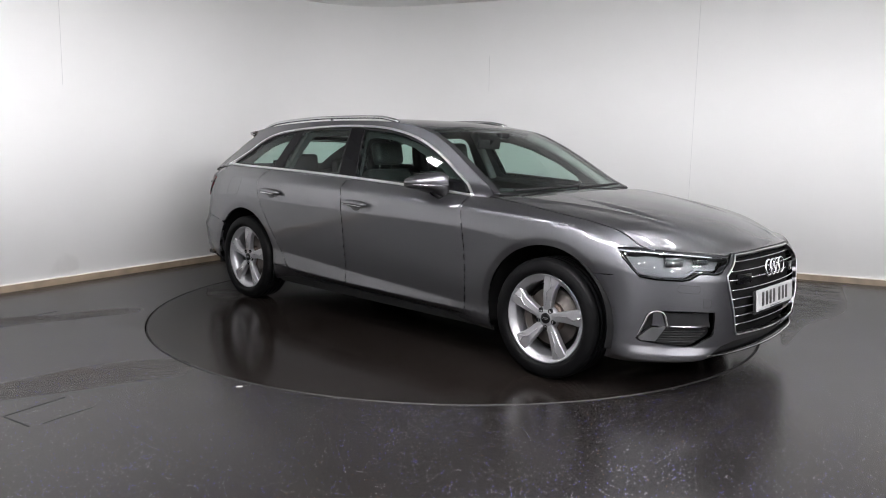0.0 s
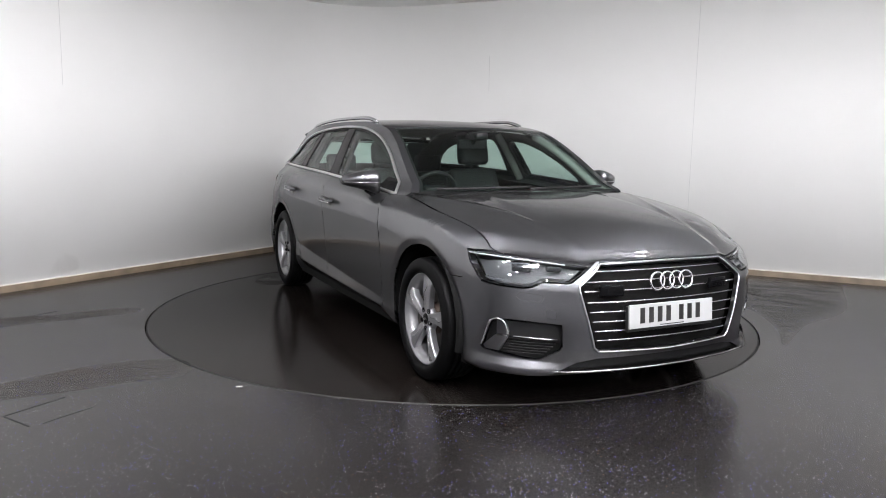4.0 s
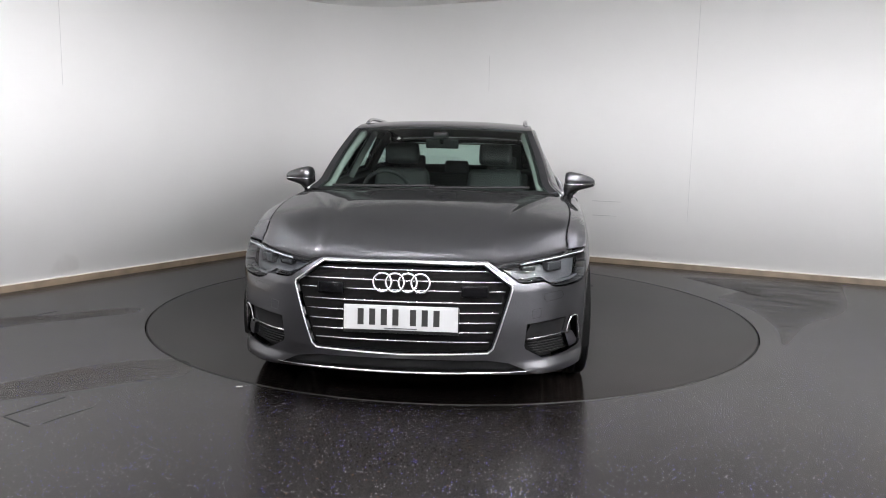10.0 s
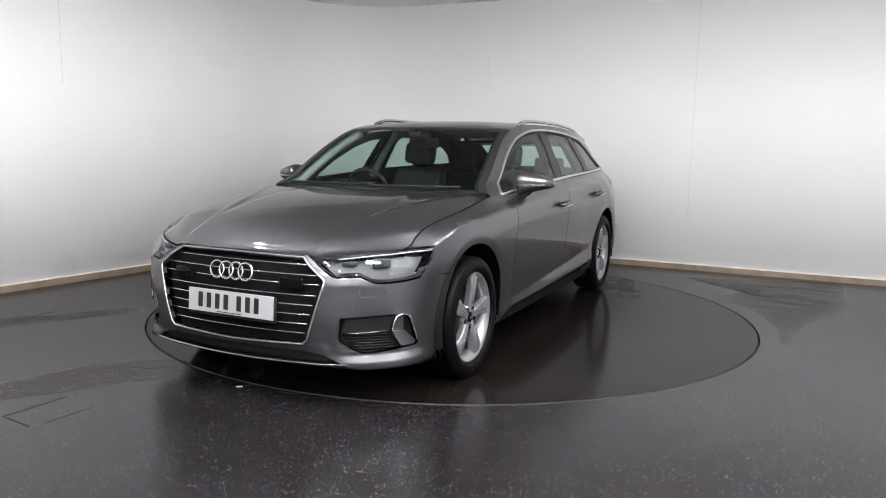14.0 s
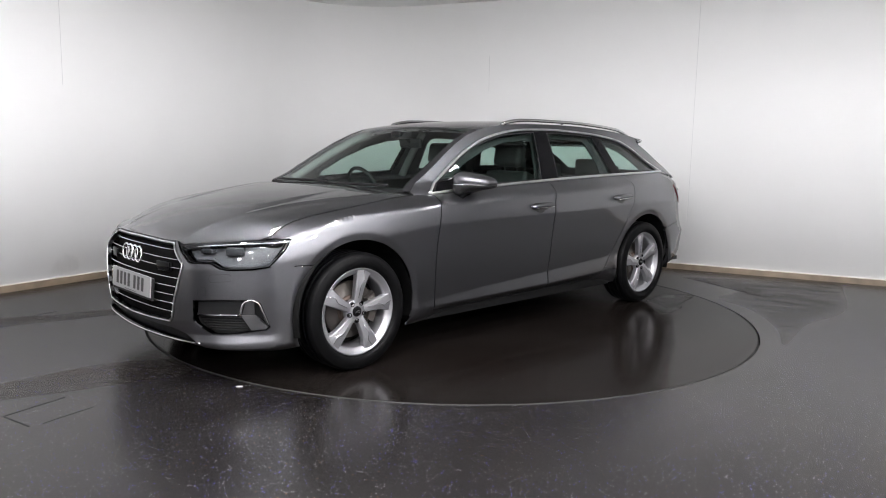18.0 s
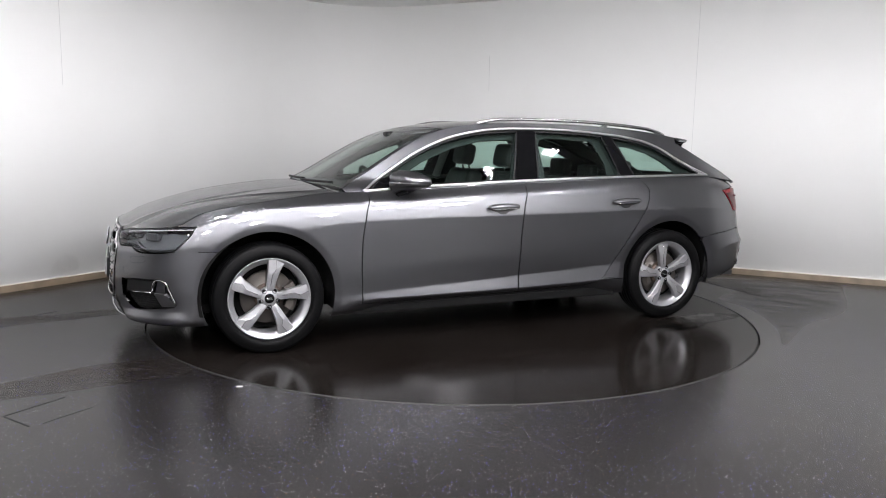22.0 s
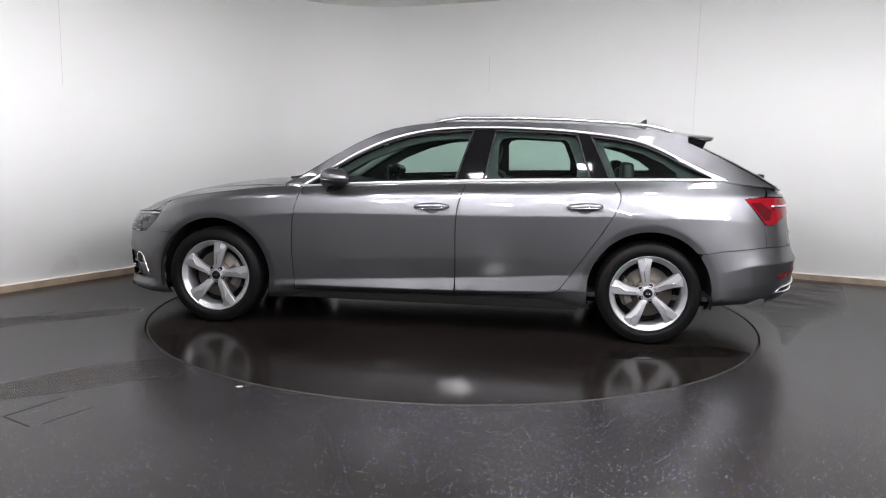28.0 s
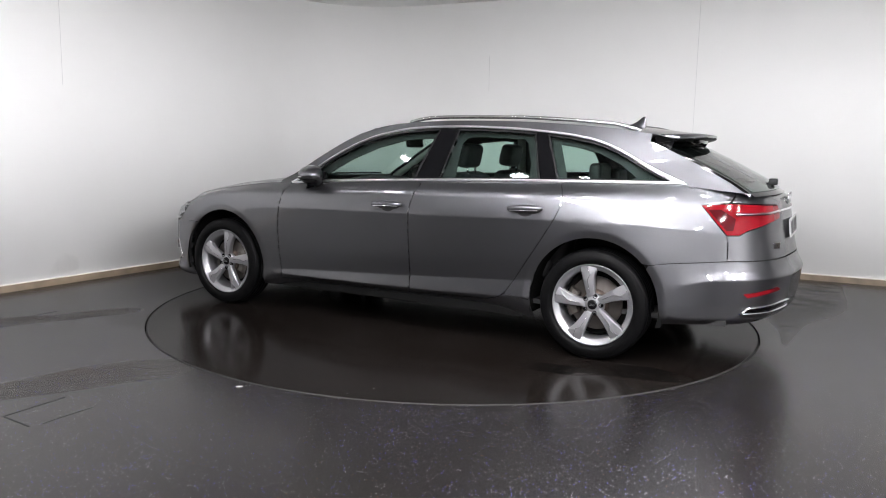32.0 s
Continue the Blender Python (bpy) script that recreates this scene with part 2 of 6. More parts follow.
def tube_bm(points, radius, seg=10, closed=False, flat=1.0, up=Vector((0, 0, 1))):
    """A round or flattened bar along points."""
    bm = bmesh.new()
    pts = [Vector(p) for p in points]
    rings = []
    n = len(pts)
    for i, p in enumerate(pts):
        a = pts[(i - 1) % n] if closed or i else pts[0]
        b = pts[(i + 1) % n] if closed or i < n - 1 else pts[-1]
        t = (b - a).normalized()
        s = t.cross(up)
        s = s.normalized() if s.length > 1e-4 else Vector((1, 0, 0))
        w = s.cross(t)
        r = radius[i] if isinstance(radius, (list, tuple)) else radius
        rings.append([bm.verts.new(p + s * math.cos(k * math.tau / seg) * r + w * math.sin(k * math.tau / seg) * r * flat) for k in range(seg)])
    for i in range(n if closed else n - 1):
        r0, r1 = rings[i], rings[(i + 1) % n]
        for k in range(seg):
            bm.faces.new((r0[k], r0[(k + 1) % seg], r1[(k + 1) % seg], r1[k]))
    if not closed:
        bm.faces.new(rings[0][::-1])
        bm.faces.new(rings[-1])
    bmesh.ops.recalc_face_normals(bm, faces=bm.faces)
    return bm


def lathe_bm(profile, seg=64, closed=False):
    """Turns (radius, y) round the y axis."""
    bm = bmesh.new()
    rings = [[bm.verts.new((r * math.cos(k * math.tau / seg), y, r * math.sin(k * math.tau / seg))) for k in range(seg)] for r, y in profile]
    m = len(rings)
    for i in range(m if closed else m - 1):
        a, b = rings[i], rings[(i + 1) % m]
        for k in range(seg):
            bm.faces.new((a[k], a[(k + 1) % seg], b[(k + 1) % seg], b[k]))
    bmesh.ops.recalc_face_normals(bm, faces=bm.faces)
    return bm


def pchip(xs, ys, x):
    """Shape-keeping cubic through (xs, ys) at x (array), straight beyond the ends."""
    xs, ys, x = np.asarray(xs, float), np.asarray(ys, float), np.asarray(x, float)
    h = np.diff(xs)
    d = np.diff(ys) / h
    m = np.zeros(len(xs))
    m[0], m[-1] = d[0], d[-1]
    for i in range(1, len(xs) - 1):
        if d[i - 1] * d[i] > 0:
            w1, w2 = 2 * h[i] + h[i - 1], h[i] + 2 * h[i - 1]
            m[i] = (w1 + w2) / (w1 / d[i - 1] + w2 / d[i])
    i = np.clip(np.searchsorted(xs, x) - 1, 0, len(xs) - 2)
    t = (x - xs[i]) / h[i]
    lo, hi = t < 0, t > 1
    tc = np.clip(t, 0, 1)
    r = (2 * tc**3 - 3 * tc**2 + 1) * ys[i] + (tc**3 - 2 * tc**2 + tc) * h[i] * m[i] + (-2 * tc**3 + 3 * tc**2) * ys[i + 1] + (tc**3 - tc**2) * h[i] * m[i + 1]
    r = np.where(lo, ys[0] + (x - xs[0]) * m[0], r)
    return np.where(hi, ys[-1] + (x - xs[-1]) * m[-1], r)


def line(rows, x, k=1):
    """Column k of rows of (x, ...) at x, smoothly; rows in any one order."""
    rows = sorted(rows)
    return float(pchip([r[0] for r in rows], [r[k] for r in rows], x))
# ---- the car's form: x forward, y to its left, z up, middle of the wheelbase at the origin ----
WHEEL_X, WHEEL_Z, ARCH_R = 1.462, 0.343, 0.39
PLAN = [(2.355, 0), (2.351, 0.15), (2.338, 0.3), (2.308, 0.45), (2.262, 0.58), (2.186, 0.695), (2.085, 0.79), (1.96, 0.857), (1.8, 0.892), (1.6, 0.915),
        (1.3, 0.933), (1.0, 0.939), (0, 0.943), (-1.0, 0.941), (-1.4, 0.936), (-1.7, 0.926), (-1.95, 0.900), (-2.15, 0.850), (-2.295, 0.772), (-2.40, 0.65),
        (-2.478, 0.45), (-2.517, 0.2), (-2.53, 0)]


def plan_curve():
    """The widest outline, half of it, as a smooth curve with its length along it."""
    p = np.array(PLAN)
    c = np.concatenate(([0], np.cumsum(np.hypot(*np.diff(p, axis=0).T))))
    # mirrored beyond both ends, so that the curve crosses the middle squarely
    p = np.concatenate((p[2:0:-1] * (1, -1), p, p[-2:-4:-1] * (1, -1)))
    c = np.concatenate((-c[2:0:-1], c, 2 * c[-1] - c[-2:-4:-1]))
    s = np.arange(0, c[-3] + 1e-9, 0.005)
    out = []
    for k in (0, 1):
        m = np.gradient(p[:, k], c)
        i = np.clip(np.searchsorted(c, s) - 1, 0, len(c) - 2)
        h = c[i + 1] - c[i]
        t = (s - c[i]) / h
        out.append((2 * t**3 - 3 * t**2 + 1) * p[i, k] + (t**3 - 2 * t**2 + t) * h * m[i] + (-2 * t**3 + 3 * t**2) * p[i + 1, k] + (t**3 - t**2) * h * m[i + 1])
    return s, np.array(out).T


S_TAB, C_TAB = plan_curve()
S_SIDE = float(np.interp(-0.0, -C_TAB[:, 0], S_TAB))  # length from the nose to x = 0
U0 = S_SIDE            # u = U0 - s: on the flanks u is as good as x
UR = U0 - float(S_TAB[-1])
TAN = np.gradient(C_TAB, S_TAB, axis=0)
TAN /= np.hypot(TAN[:, 0], TAN[:, 1])[:, None]
NOR = np.stack((-TAN[:, 1], TAN[:, 0]), 1) * -1
NOR = np.where((NOR[:, 1:2] < -0.2), -NOR, NOR)
if NOR[0, 0] < 0:
    NOR[:40] *= -1


def ux(x):
    return U0 - float(np.interp(-x, -C_TAB[:, 0], S_TAB))


def uy(y, rear=False):
    h = len(S_TAB) // 2
    if rear:
        return U0 - float(np.interp(y, C_TAB[h:, 1][::-1], S_TAB[h:][::-1]))
    return U0 - float(np.interp(y, C_TAB[:h, 1], S_TAB[:h]))


# sections: station u, then (height, inset) from the sill to the belt or the bonnet's edge
NOSE_SECTIONS = [
    (U0, [(0.185, -0.10), (0.215, -0.045), (0.25, -0.03), (0.31, -0.012), (0.45, 0.0), (0.60, -0.018), (0.695, -0.05), (0.735, -0.082)]),
    (uy(0.30), [(0.185, -0.10), (0.215, -0.045), (0.25, -0.03), (0.31, -0.012), (0.45, 0.0), (0.60, -0.015), (0.695, -0.045), (0.733, -0.077)]),
    (uy(0.50), [(0.185, -0.08), (0.217, -0.022), (0.265, -0.020), (0.33, -0.007), (0.45, 0.0), (0.60, -0.006), (0.69, -0.035), (0.735, -0.07)]),
    (uy(0.68), [(0.18, -0.06), (0.212, 0.006), (0.272, -0.014), (0.36, -0.008), (0.47, 0.0), (0.61, -0.006), (0.70, -0.04), (0.755, -0.085)]),
]
WING_SECTIONS = [
    (ux(2.0), [(0.175, -0.055), (0.212, 0.0), (0.278, -0.012), (0.38, -0.004), (0.5, 0.0), (0.63, -0.003), (0.728, -0.026), (0.772, -0.105)]),
    (ux(1.8), [(0.175, -0.05), (0.22, -0.02), (0.29, -0.004), (0.4, 0.0), (0.55, 0.0), (0.67, 0.0), (0.800, -0.028), (0.849, -0.118)]),
    (1.46, [(0.18, -0.05), (0.22, -0.02), (0.3, -0.004), (0.42, 0.0), (0.58, 0.0), (0.72, 0.0), (0.868, -0.030), (0.906, -0.114)]),
]
DOORS_SECTIONS = [
    (1.0, [(0.195, -0.08), (0.235, -0.042), (0.29, -0.030), (0.325, -0.031), (0.51, -0.014), (0.775, 0.0), (0.905, -0.027), (0.957, -0.142)]),
    (0.7, [(0.2, -0.115), (0.245, -0.072), (0.290, -0.032), (0.342, -0.038), (0.51, -0.020), (0.79, 0.0), (0.917, -0.026), (0.966, -0.110)]),
    (0.0, [(0.205, -0.12), (0.25, -0.076), (0.296, -0.034), (0.376, -0.045), (0.53, -0.025), (0.80, 0.0), (0.945, -0.026), (1.003, -0.102)]),
    (-0.72, [(0.21, -0.12), (0.262, -0.076), (0.312, -0.035), (0.418, -0.044), (0.56, -0.026), (0.811, 0.0), (0.962, -0.028), (1.027, -0.108)]),
]
QUARTER_SECTIONS = [
    (-1.16, [(0.21, -0.062), (0.262, -0.030), (0.337, -0.021), (0.445, -0.026), (0.60, -0.012), (0.823, 0.0), (0.975, -0.034), (1.043, -0.115)]),
    (-1.46, [(0.21, -0.05), (0.27, -0.02), (0.34, -0.004), (0.45, -0.004), (0.64, 0.0), (0.83, 0.0), (0.985, -0.052), (1.05, -0.13)]),
    (ux(-1.85), [(0.262, -0.05), (0.30, -0.015), (0.36, 0.0), (0.47, 0.0), (0.59, -0.004), (0.82, -0.02), (0.985, -0.085), (1.055, -0.155)]),
]
TAIL_SECTIONS = [
    (ux(-2.15), [(0.278, -0.07), (0.322, -0.032), (0.40, -0.016), (0.54, 0.0), (0.60, -0.018), (0.80, -0.042), (0.975, -0.085), (1.03, -0.15)]),
    (uy(0.6, True), [(0.285, -0.09), (0.325, -0.040), (0.40, -0.018), (0.55, 0.0), (0.605, -0.026), (0.79, -0.065), (0.965, -0.105), (1.005, -0.15)]),
    (uy(0.3, True), [(0.29, -0.09), (0.325, -0.040), (0.40, -0.018), (0.55, 0.0), (0.605, -0.030), (0.79, -0.075), (0.965, -0.11), (1.0, -0.15)]),
    (UR, [(0.29, -0.10), (0.325, -0.040), (0.40, -0.018), (0.55, 0.0), (0.605, -0.030), (0.79, -0.075), (0.965, -0.11), (1.0, -0.15)]),
]
SECTIONS = NOSE_SECTIONS + WING_SECTIONS + DOORS_SECTIONS + QUARTER_SECTIONS + TAIL_SECTIONS
ROWS = 8


def body_table():
    st = sorted(SECTIONS)
    us = np.array([a for a, _ in st])
    u = np.arange(UR, U0 + 0.01, 0.01)
    z = np.stack([pchip(us, [r[k][0] for _, r in st], u) for k in range(ROWS)], 1)
    d = np.stack([pchip(us, [r[k][1] for _, r in st], u) for k in range(ROWS)], 1)
    zz = np.arange(0.10, 1.16, 0.005)
    # creases at the foot of the doors and along the shoulder
    t = np.stack([np.where(zz < z[i, 2], pchip(z[i, :3], d[i, :3], zz), np.where(zz < z[i, 3], pchip(z[i, 2:4], d[i, 2:4], zz), np.where(zz < z[i, 5], pchip(z[i, 3:6], d[i, 3:6], zz), np.where(zz < z[i, 6], pchip(z[i, 5:7], d[i, 5:7], zz) + 0.016 * np.clip((zz - z[i, 5]) / (z[i, 6] - z[i, 5]), 0, 1) * np.clip(1 - (zz - z[i, 5]) / (z[i, 6] - z[i, 5]), 0, 1), pchip(z[i, 6:], d[i, 6:], zz))))) for i in range(len(u))])
    return u, z, zz, t


U_TAB, ZROW_TAB, Z_TAB, D_TAB = body_table()


def zrow(u, k):
    return float(np.interp(u, U_TAB, ZROW_TAB[:, k]))


def inset(u, z):
    fu = np.clip((u - U_TAB[0]) / 0.01, 0, len(U_TAB) - 1.001)
    fz = np.clip((z - Z_TAB[0]) / 0.005, 0, len(Z_TAB) - 1.001)
    i, j = int(fu), int(fz)
    a, b = fu - i, fz - j
    return (D_TAB[i, j] * (1 - a) + D_TAB[i + 1, j] * a) * (1 - b) + (D_TAB[i, j + 1] * (1 - a) + D_TAB[i + 1, j + 1] * a) * b


def flank(u, z, side=1, out=0.0):
    """A point of the lower body at length u along its outline and height z."""
    s = min(max(U0 - u, 0), S_TAB[-1])
    x, y = float(np.interp(s, S_TAB, C_TAB[:, 0])), float(np.interp(s, S_TAB, C_TAB[:, 1]))
    nx, ny = float(np.interp(s, S_TAB, NOR[:, 0])), float(np.interp(s, S_TAB, NOR[:, 1]))
    d = inset(u, z) + out
    for cx in (WHEEL_X, -WHEEL_X):
        r = math.hypot(u - cx, z - WHEEL_Z)
        if r < ARCH_R + 0.042 and z > 0.2:
            d -= 0.009 * min(1, (ARCH_R + 0.042 - r) / 0.042)
    return Vector((x + nx * d, side * (y + ny * d), z))


def nose(q, z, out=0.0):
    """The same, by the distance q from the middle of the nose (left is positive)."""
    return flank(U0 - abs(q), z, 1 if q >= 0 else -1, out)


def tail(q, z, out=0.0):
    return flank(UR + abs(q), z, 1 if q >= 0 else -1, out)


# the glasshouse
BELT = [(x, zrow(ux(x), 7)) for x in (0.98, 0.84, 0.66, 0.48, 0.2, 0, -0.27, -0.6, -0.9, -1.2, -1.4, -1.6, -1.8, -1.95, -2.1, -2.2, -2.3)]
RAIL = [(0.99, 0.972), (0.90, 1.022), (0.81, 1.075), (0.66, 1.168), (0.5, 1.26), (0.36, 1.325), (0.25, 1.362), (0.1, 1.39), (-0.1, 1.408), (-0.4, 1.417), (-0.8, 1.415), (-1.2, 1.397), (-1.5, 1.372), (-1.70, 1.345)]
HATCH = [(-1.70, 1.345), (-1.695, 1.30), (-1.80, 1.256), (-1.98, 1.168), (-2.16, 1.072), (-2.27, 1.0)]


def belt_z(x):
    return line(BELT, x)


def belt_y(x):
    return flank(ux(x), zrow(ux(x), 7)).y


BELT_Y = [(x, belt_y(x)) for x in (0.98, 0.84, 0.6, 0.3, 0, -0.4, -0.8, -1.2, -1.6, -1.9, -2.1, -2.3)]
_bx = np.array([r[0] for r in BELT_Y][::-1])
_by = np.array([r[1] for r in BELT_Y][::-1])
_zx = np.array([r[0] for r in BELT][::-1])
_zz = np.array([r[1] for r in BELT][::-1])


def house(x, z, side=1, out=0.0):
    """A point of the upper side at x and height z."""
    h = z - float(pchip(_zx, _zz, x))
    y = float(pchip(_bx, _by, x)) - 0.44 * h - 0.22 * h * abs(h)
    f = min(max((x + 0.2) / 1.2, 0), 1)
    y -= 0.055 * f * f * (3 - 2 * f) * min(1, max(0, h / 0.06))
    if x < -1.0:
        y -= 0.045 * (-x - 1.0) ** 2 * min(1, max(0, h / 0.12))
    return Vector((x, side * (y + out * 0.9), z + out * 0.45))


def inside(poly, pts):
    """Which of pts lie within the polygon."""
    p, q = np.asarray(poly, float), np.asarray(pts, float)
    r = np.zeros(len(q), bool)
    for (x0, y0), (x1, y1) in zip(p, np.roll(p, -1, axis=0)):
        c = (y0 > q[:, 1]) != (y1 > q[:, 1])
        if y0 != y1:
            r ^= c & (q[:, 0] < (x1 - x0) * (q[:, 1] - y0) / (y1 - y0) + x0)
    return r


def dense(poly, step, closed=True):
    out = []
    n = len(poly)
    for i in range(n if closed else n - 1):
        a, b = np.array(poly[i], float), np.array(poly[(i + 1) % n], float)
        k = max(1, int(math.ceil(np.hypot(*(b - a)) / step)))
        out += [tuple(a + (b - a) * j / k) for j in range(k)]
    if not closed:
        out.append(tuple(poly[-1]))
    return out


def smooth_line(pts, step=0.03):
    """A rounded open line through points."""
    p = np.array(pts, float)
    c = np.concatenate(([0], np.cumsum(np.hypot(*np.diff(p, axis=0).T))))
    m = np.stack([np.gradient(p[:, k], c) for k in (0, 1)], 1)
    n = max(2, int(c[-1] / step))
    out = []
    for s in np.linspace(0, c[-1], n + 1):
        i = min(max(np.searchsorted(c, s) - 1, 0), len(c) - 2)
        h = c[i + 1] - c[i]
        t = (s - c[i]) / h
        out.append(tuple((2 * t**3 - 3 * t**2 + 1) * p[i] + (t**3 - 2 * t**2 + t) * h * m[i] + (-2 * t**3 + 3 * t**2) * p[i + 1] + (t**3 - t**2) * h * m[i + 1]))
    return out


def shrink(poly, by):
    """The polygon moved inward by a gap."""
    p = np.array(poly, float)
    area = 0.5 * np.sum(p[:, 0] * np.roll(p[:, 1], -1) - np.roll(p[:, 0], -1) * p[:, 1])
    sg = 1 if area > 0 else -1
    a, b = p - np.roll(p, 1, axis=0), np.roll(p, -1, axis=0) - p
    na = np.stack((-a[:, 1], a[:, 0]), 1) / (np.hypot(*a.T)[:, None] + 1e-9)
    nb = np.stack((-b[:, 1], b[:, 0]), 1) / (np.hypot(*b.T)[:, None] + 1e-9)
    n = na + nb
    n /= np.maximum(np.hypot(*n.T)[:, None], 0.7)
    return [tuple(v) for v in p + sg * by * n]


def panel(name, outline, fmap, mat, parent, holes=(), step=0.03, gap=0.0025, flange=0.02, label="", rows=None, rings_at=()):
    """A sheet of the body: an outline in the surface's own coordinates, meshed, laid on the surface and given a turned-in edge."""
    outer = shrink(dense(outline, step), gap) if gap else dense(outline, step)
    rings = [outer] + [dense(h, step) for h in holes]
    pts, edges = [], []
    for r in rings:
        k = len(pts)
        pts += [tuple(p) for p in r]
        edges += [(k + i, k + (i + 1) % len(r)) for i in range(len(r))]
    o = np.array(outer)
    (a0, b0), (a1, b1) = o.min(0), o.max(0)
    grid = []
    for a in np.arange(math.floor(a0 / step) * step, a1, step):
        bs = rows(a) if rows else np.arange(math.floor(b0 / step) * step, b1, step)
        grid += [(a, b) for b in bs]
    if rings_at:
        grid = [p for p in grid if all(not (ARCH_R < math.hypot(p[0] - cx, p[1] - WHEEL_Z) < ARCH_R + 0.125) for cx in rings_at)]
        for cx in rings_at:
            for r in (0.01, 0.02, 0.031, 0.0405, 0.0435, 0.055, 0.075, 0.10, 0.125):
                n = int(math.tau * (ARCH_R + r) / step)
                grid += [(cx + (ARCH_R + r) * math.cos(k * math.tau / n), WHEEL_Z + (ARCH_R + r) * math.sin(k * math.tau / n)) for k in range(n)]
    if grid:
        g = np.array(grid)
        ok = inside(outer, g)
        for h in rings[1:]:
            ok &= ~inside(h, g)
        g = g[ok]
        edge = np.array(pts)
        if len(g):
            dist = np.min(np.hypot(g[:, None, 0] - edge[None, :, 0], g[:, None, 1] - edge[None, :, 1]), axis=1)
            pts += [tuple(v) for v in g[dist > step * (0.3 if rings_at else 0.42)]]
    co, _, tris, *_ = geometry.delaunay_2d_cdt([Vector(p) for p in pts], edges, [], 0, 1e-6)
    co = np.array([tuple(c) for c in co])
    tris = np.array(tris)
    cen = co[tris].mean(1)
    keep = inside(outer, cen)
    for h in rings[1:]:
        keep &= ~inside(h, cen)
    tris = tris[keep]
    used = sorted(set(tris.ravel()))
    remap = {int(v): i for i, v in enumerate(used)}
    e = 0.006
    verts, nors = [], []
    flip = None
    for v in used:
        a, b = co[v]
        p = fmap(a, b)
        n = (fmap(a + e, b) - fmap(a - e, b)).cross(fmap(a, b + e) - fmap(a, b - e))
        if n.length < 1e-12:
            n = Vector((0, 0, 1))
        verts.append(p)
        nors.append(n.normalized())
    mid = sum(verts, Vector()) / len(verts)
    ref = sum(nors, Vector())
    away = Vector((mid.x * 0.35 if abs(mid.x) > 1.9 else 0, mid.y, (mid.z - 0.75) * 0.8))
    sg = 1 if ref.dot(away) > 0 else -1
    nors = [n * sg for n in nors]
    faces = []
    count = {}
    for t in tris:
        f = [remap[int(i)] for i in t]
        va, vb, vc = (verts[i] for i in f)
        if (vb - va).cross(vc - va).dot(nors[f[0]] + nors[f[1]] + nors[f[2]]) < 0:
            f = f[::-1]
        faces.append(f)
        for i in range(3):
            count[(f[i], f[(i + 1) % 3])] = 1
    if flange:
        border = [(a, b) for a, b in count if (b, a) not in count]
        dup = {}
        for a, b in border:
            for v in (a, b):
                if v not in dup:
                    dup[v] = (len(verts), len(verts) + 1)
                    d = verts[v]
                    verts += [d.copy(), d - nors[v] * flange]
                    nors += [nors[v], nors[v]]
        for a, b in border:
            (a0, a1), (b0, b1) = dup[a], dup[b]
            faces.append((b0, a0, a1, b1))
            t = (verts[b0] - verts[a0])
            nn = t.cross(nors[a0]).normalized()
            for i in (a0, b0, a1, b1):
                nors[i] = nn if nors[i].dot(nn) < 0.9 else nors[i]
    return raw(name, verts, faces, mat, parent, label, nors)


def sheet(name, fn, na, nb, mat, parent, label="", flange=0.0, up=(0, 0, 1)):
    """A grid sheet from fn(a, b), a and b from 0 to 1, with an optional turned-down edge."""
    P = [[fn(i / na, j / nb) for j in range(nb + 1)] for i in range(na + 1)]
    verts, nors, faces = [], [], []
    up = Vector(up)
    for i in range(na + 1):
        for j in range(nb + 1):
            da = P[min(i + 1, na)][j] - P[max(i - 1, 0)][j]
            db = P[i][min(j + 1, nb)] - P[i][max(j - 1, 0)]
            n = da.cross(db)
            n = n.normalized() if n.length > 1e-12 else up.copy()
            verts.append(P[i][j])
            nors.append(n if n.dot(up) > 0 else -n)
    W = nb + 1
    for i in range(na):
        for j in range(nb):
            f = (i * W + j, (i + 1) * W + j, (i + 1) * W + j + 1, i * W + j + 1)
            n = (verts[f[1]] - verts[f[0]]).cross(verts[f[3]] - verts[f[0]])
            faces.append(f if n.dot(nors[f[0]]) > 0 else f[::-1])
    if flange:
        ring = [i * W for i in range(na + 1)] + [na * W + j for j in range(1, W)] + [i * W + nb for i in range(na - 1, -1, -1)] + [j for j in range(nb - 1, 0, -1)]
        cen = sum((verts[i] for i in ring), Vector()) / len(ring)
        k = len(verts)
        for i in ring:
            verts += [verts[i].copy(), verts[i] - nors[i] * flange]
            o = verts[i] - cen
            o = (o - nors[i] * o.dot(nors[i])).normalized()
            nors += [o, o]
        m = len(ring)
        for i in range(m):
            a, b = k + 2 * i, k + 2 * ((i + 1) % m)
            f = (a, b, b + 1, a + 1)
            n = (verts[b] - verts[a]).cross(verts[a + 1] - verts[a])
            faces.append(f if n.dot(nors[a]) > 0 else f[::-1])
    return raw(name, verts, faces, mat, parent, label, nors)


# ---- the studio ----
CORNER, LEFT_DIR, RIGHT_DIR = Vector((-1.43, 3.90, 0)), Vector((-0.513, -0.858, 0)), Vector((0.909, -0.416, 0))
LEFT_LEN, RIGHT_LEN, CEIL_Z, ROUND = 12.5, 11.5, 2.9, 1.25


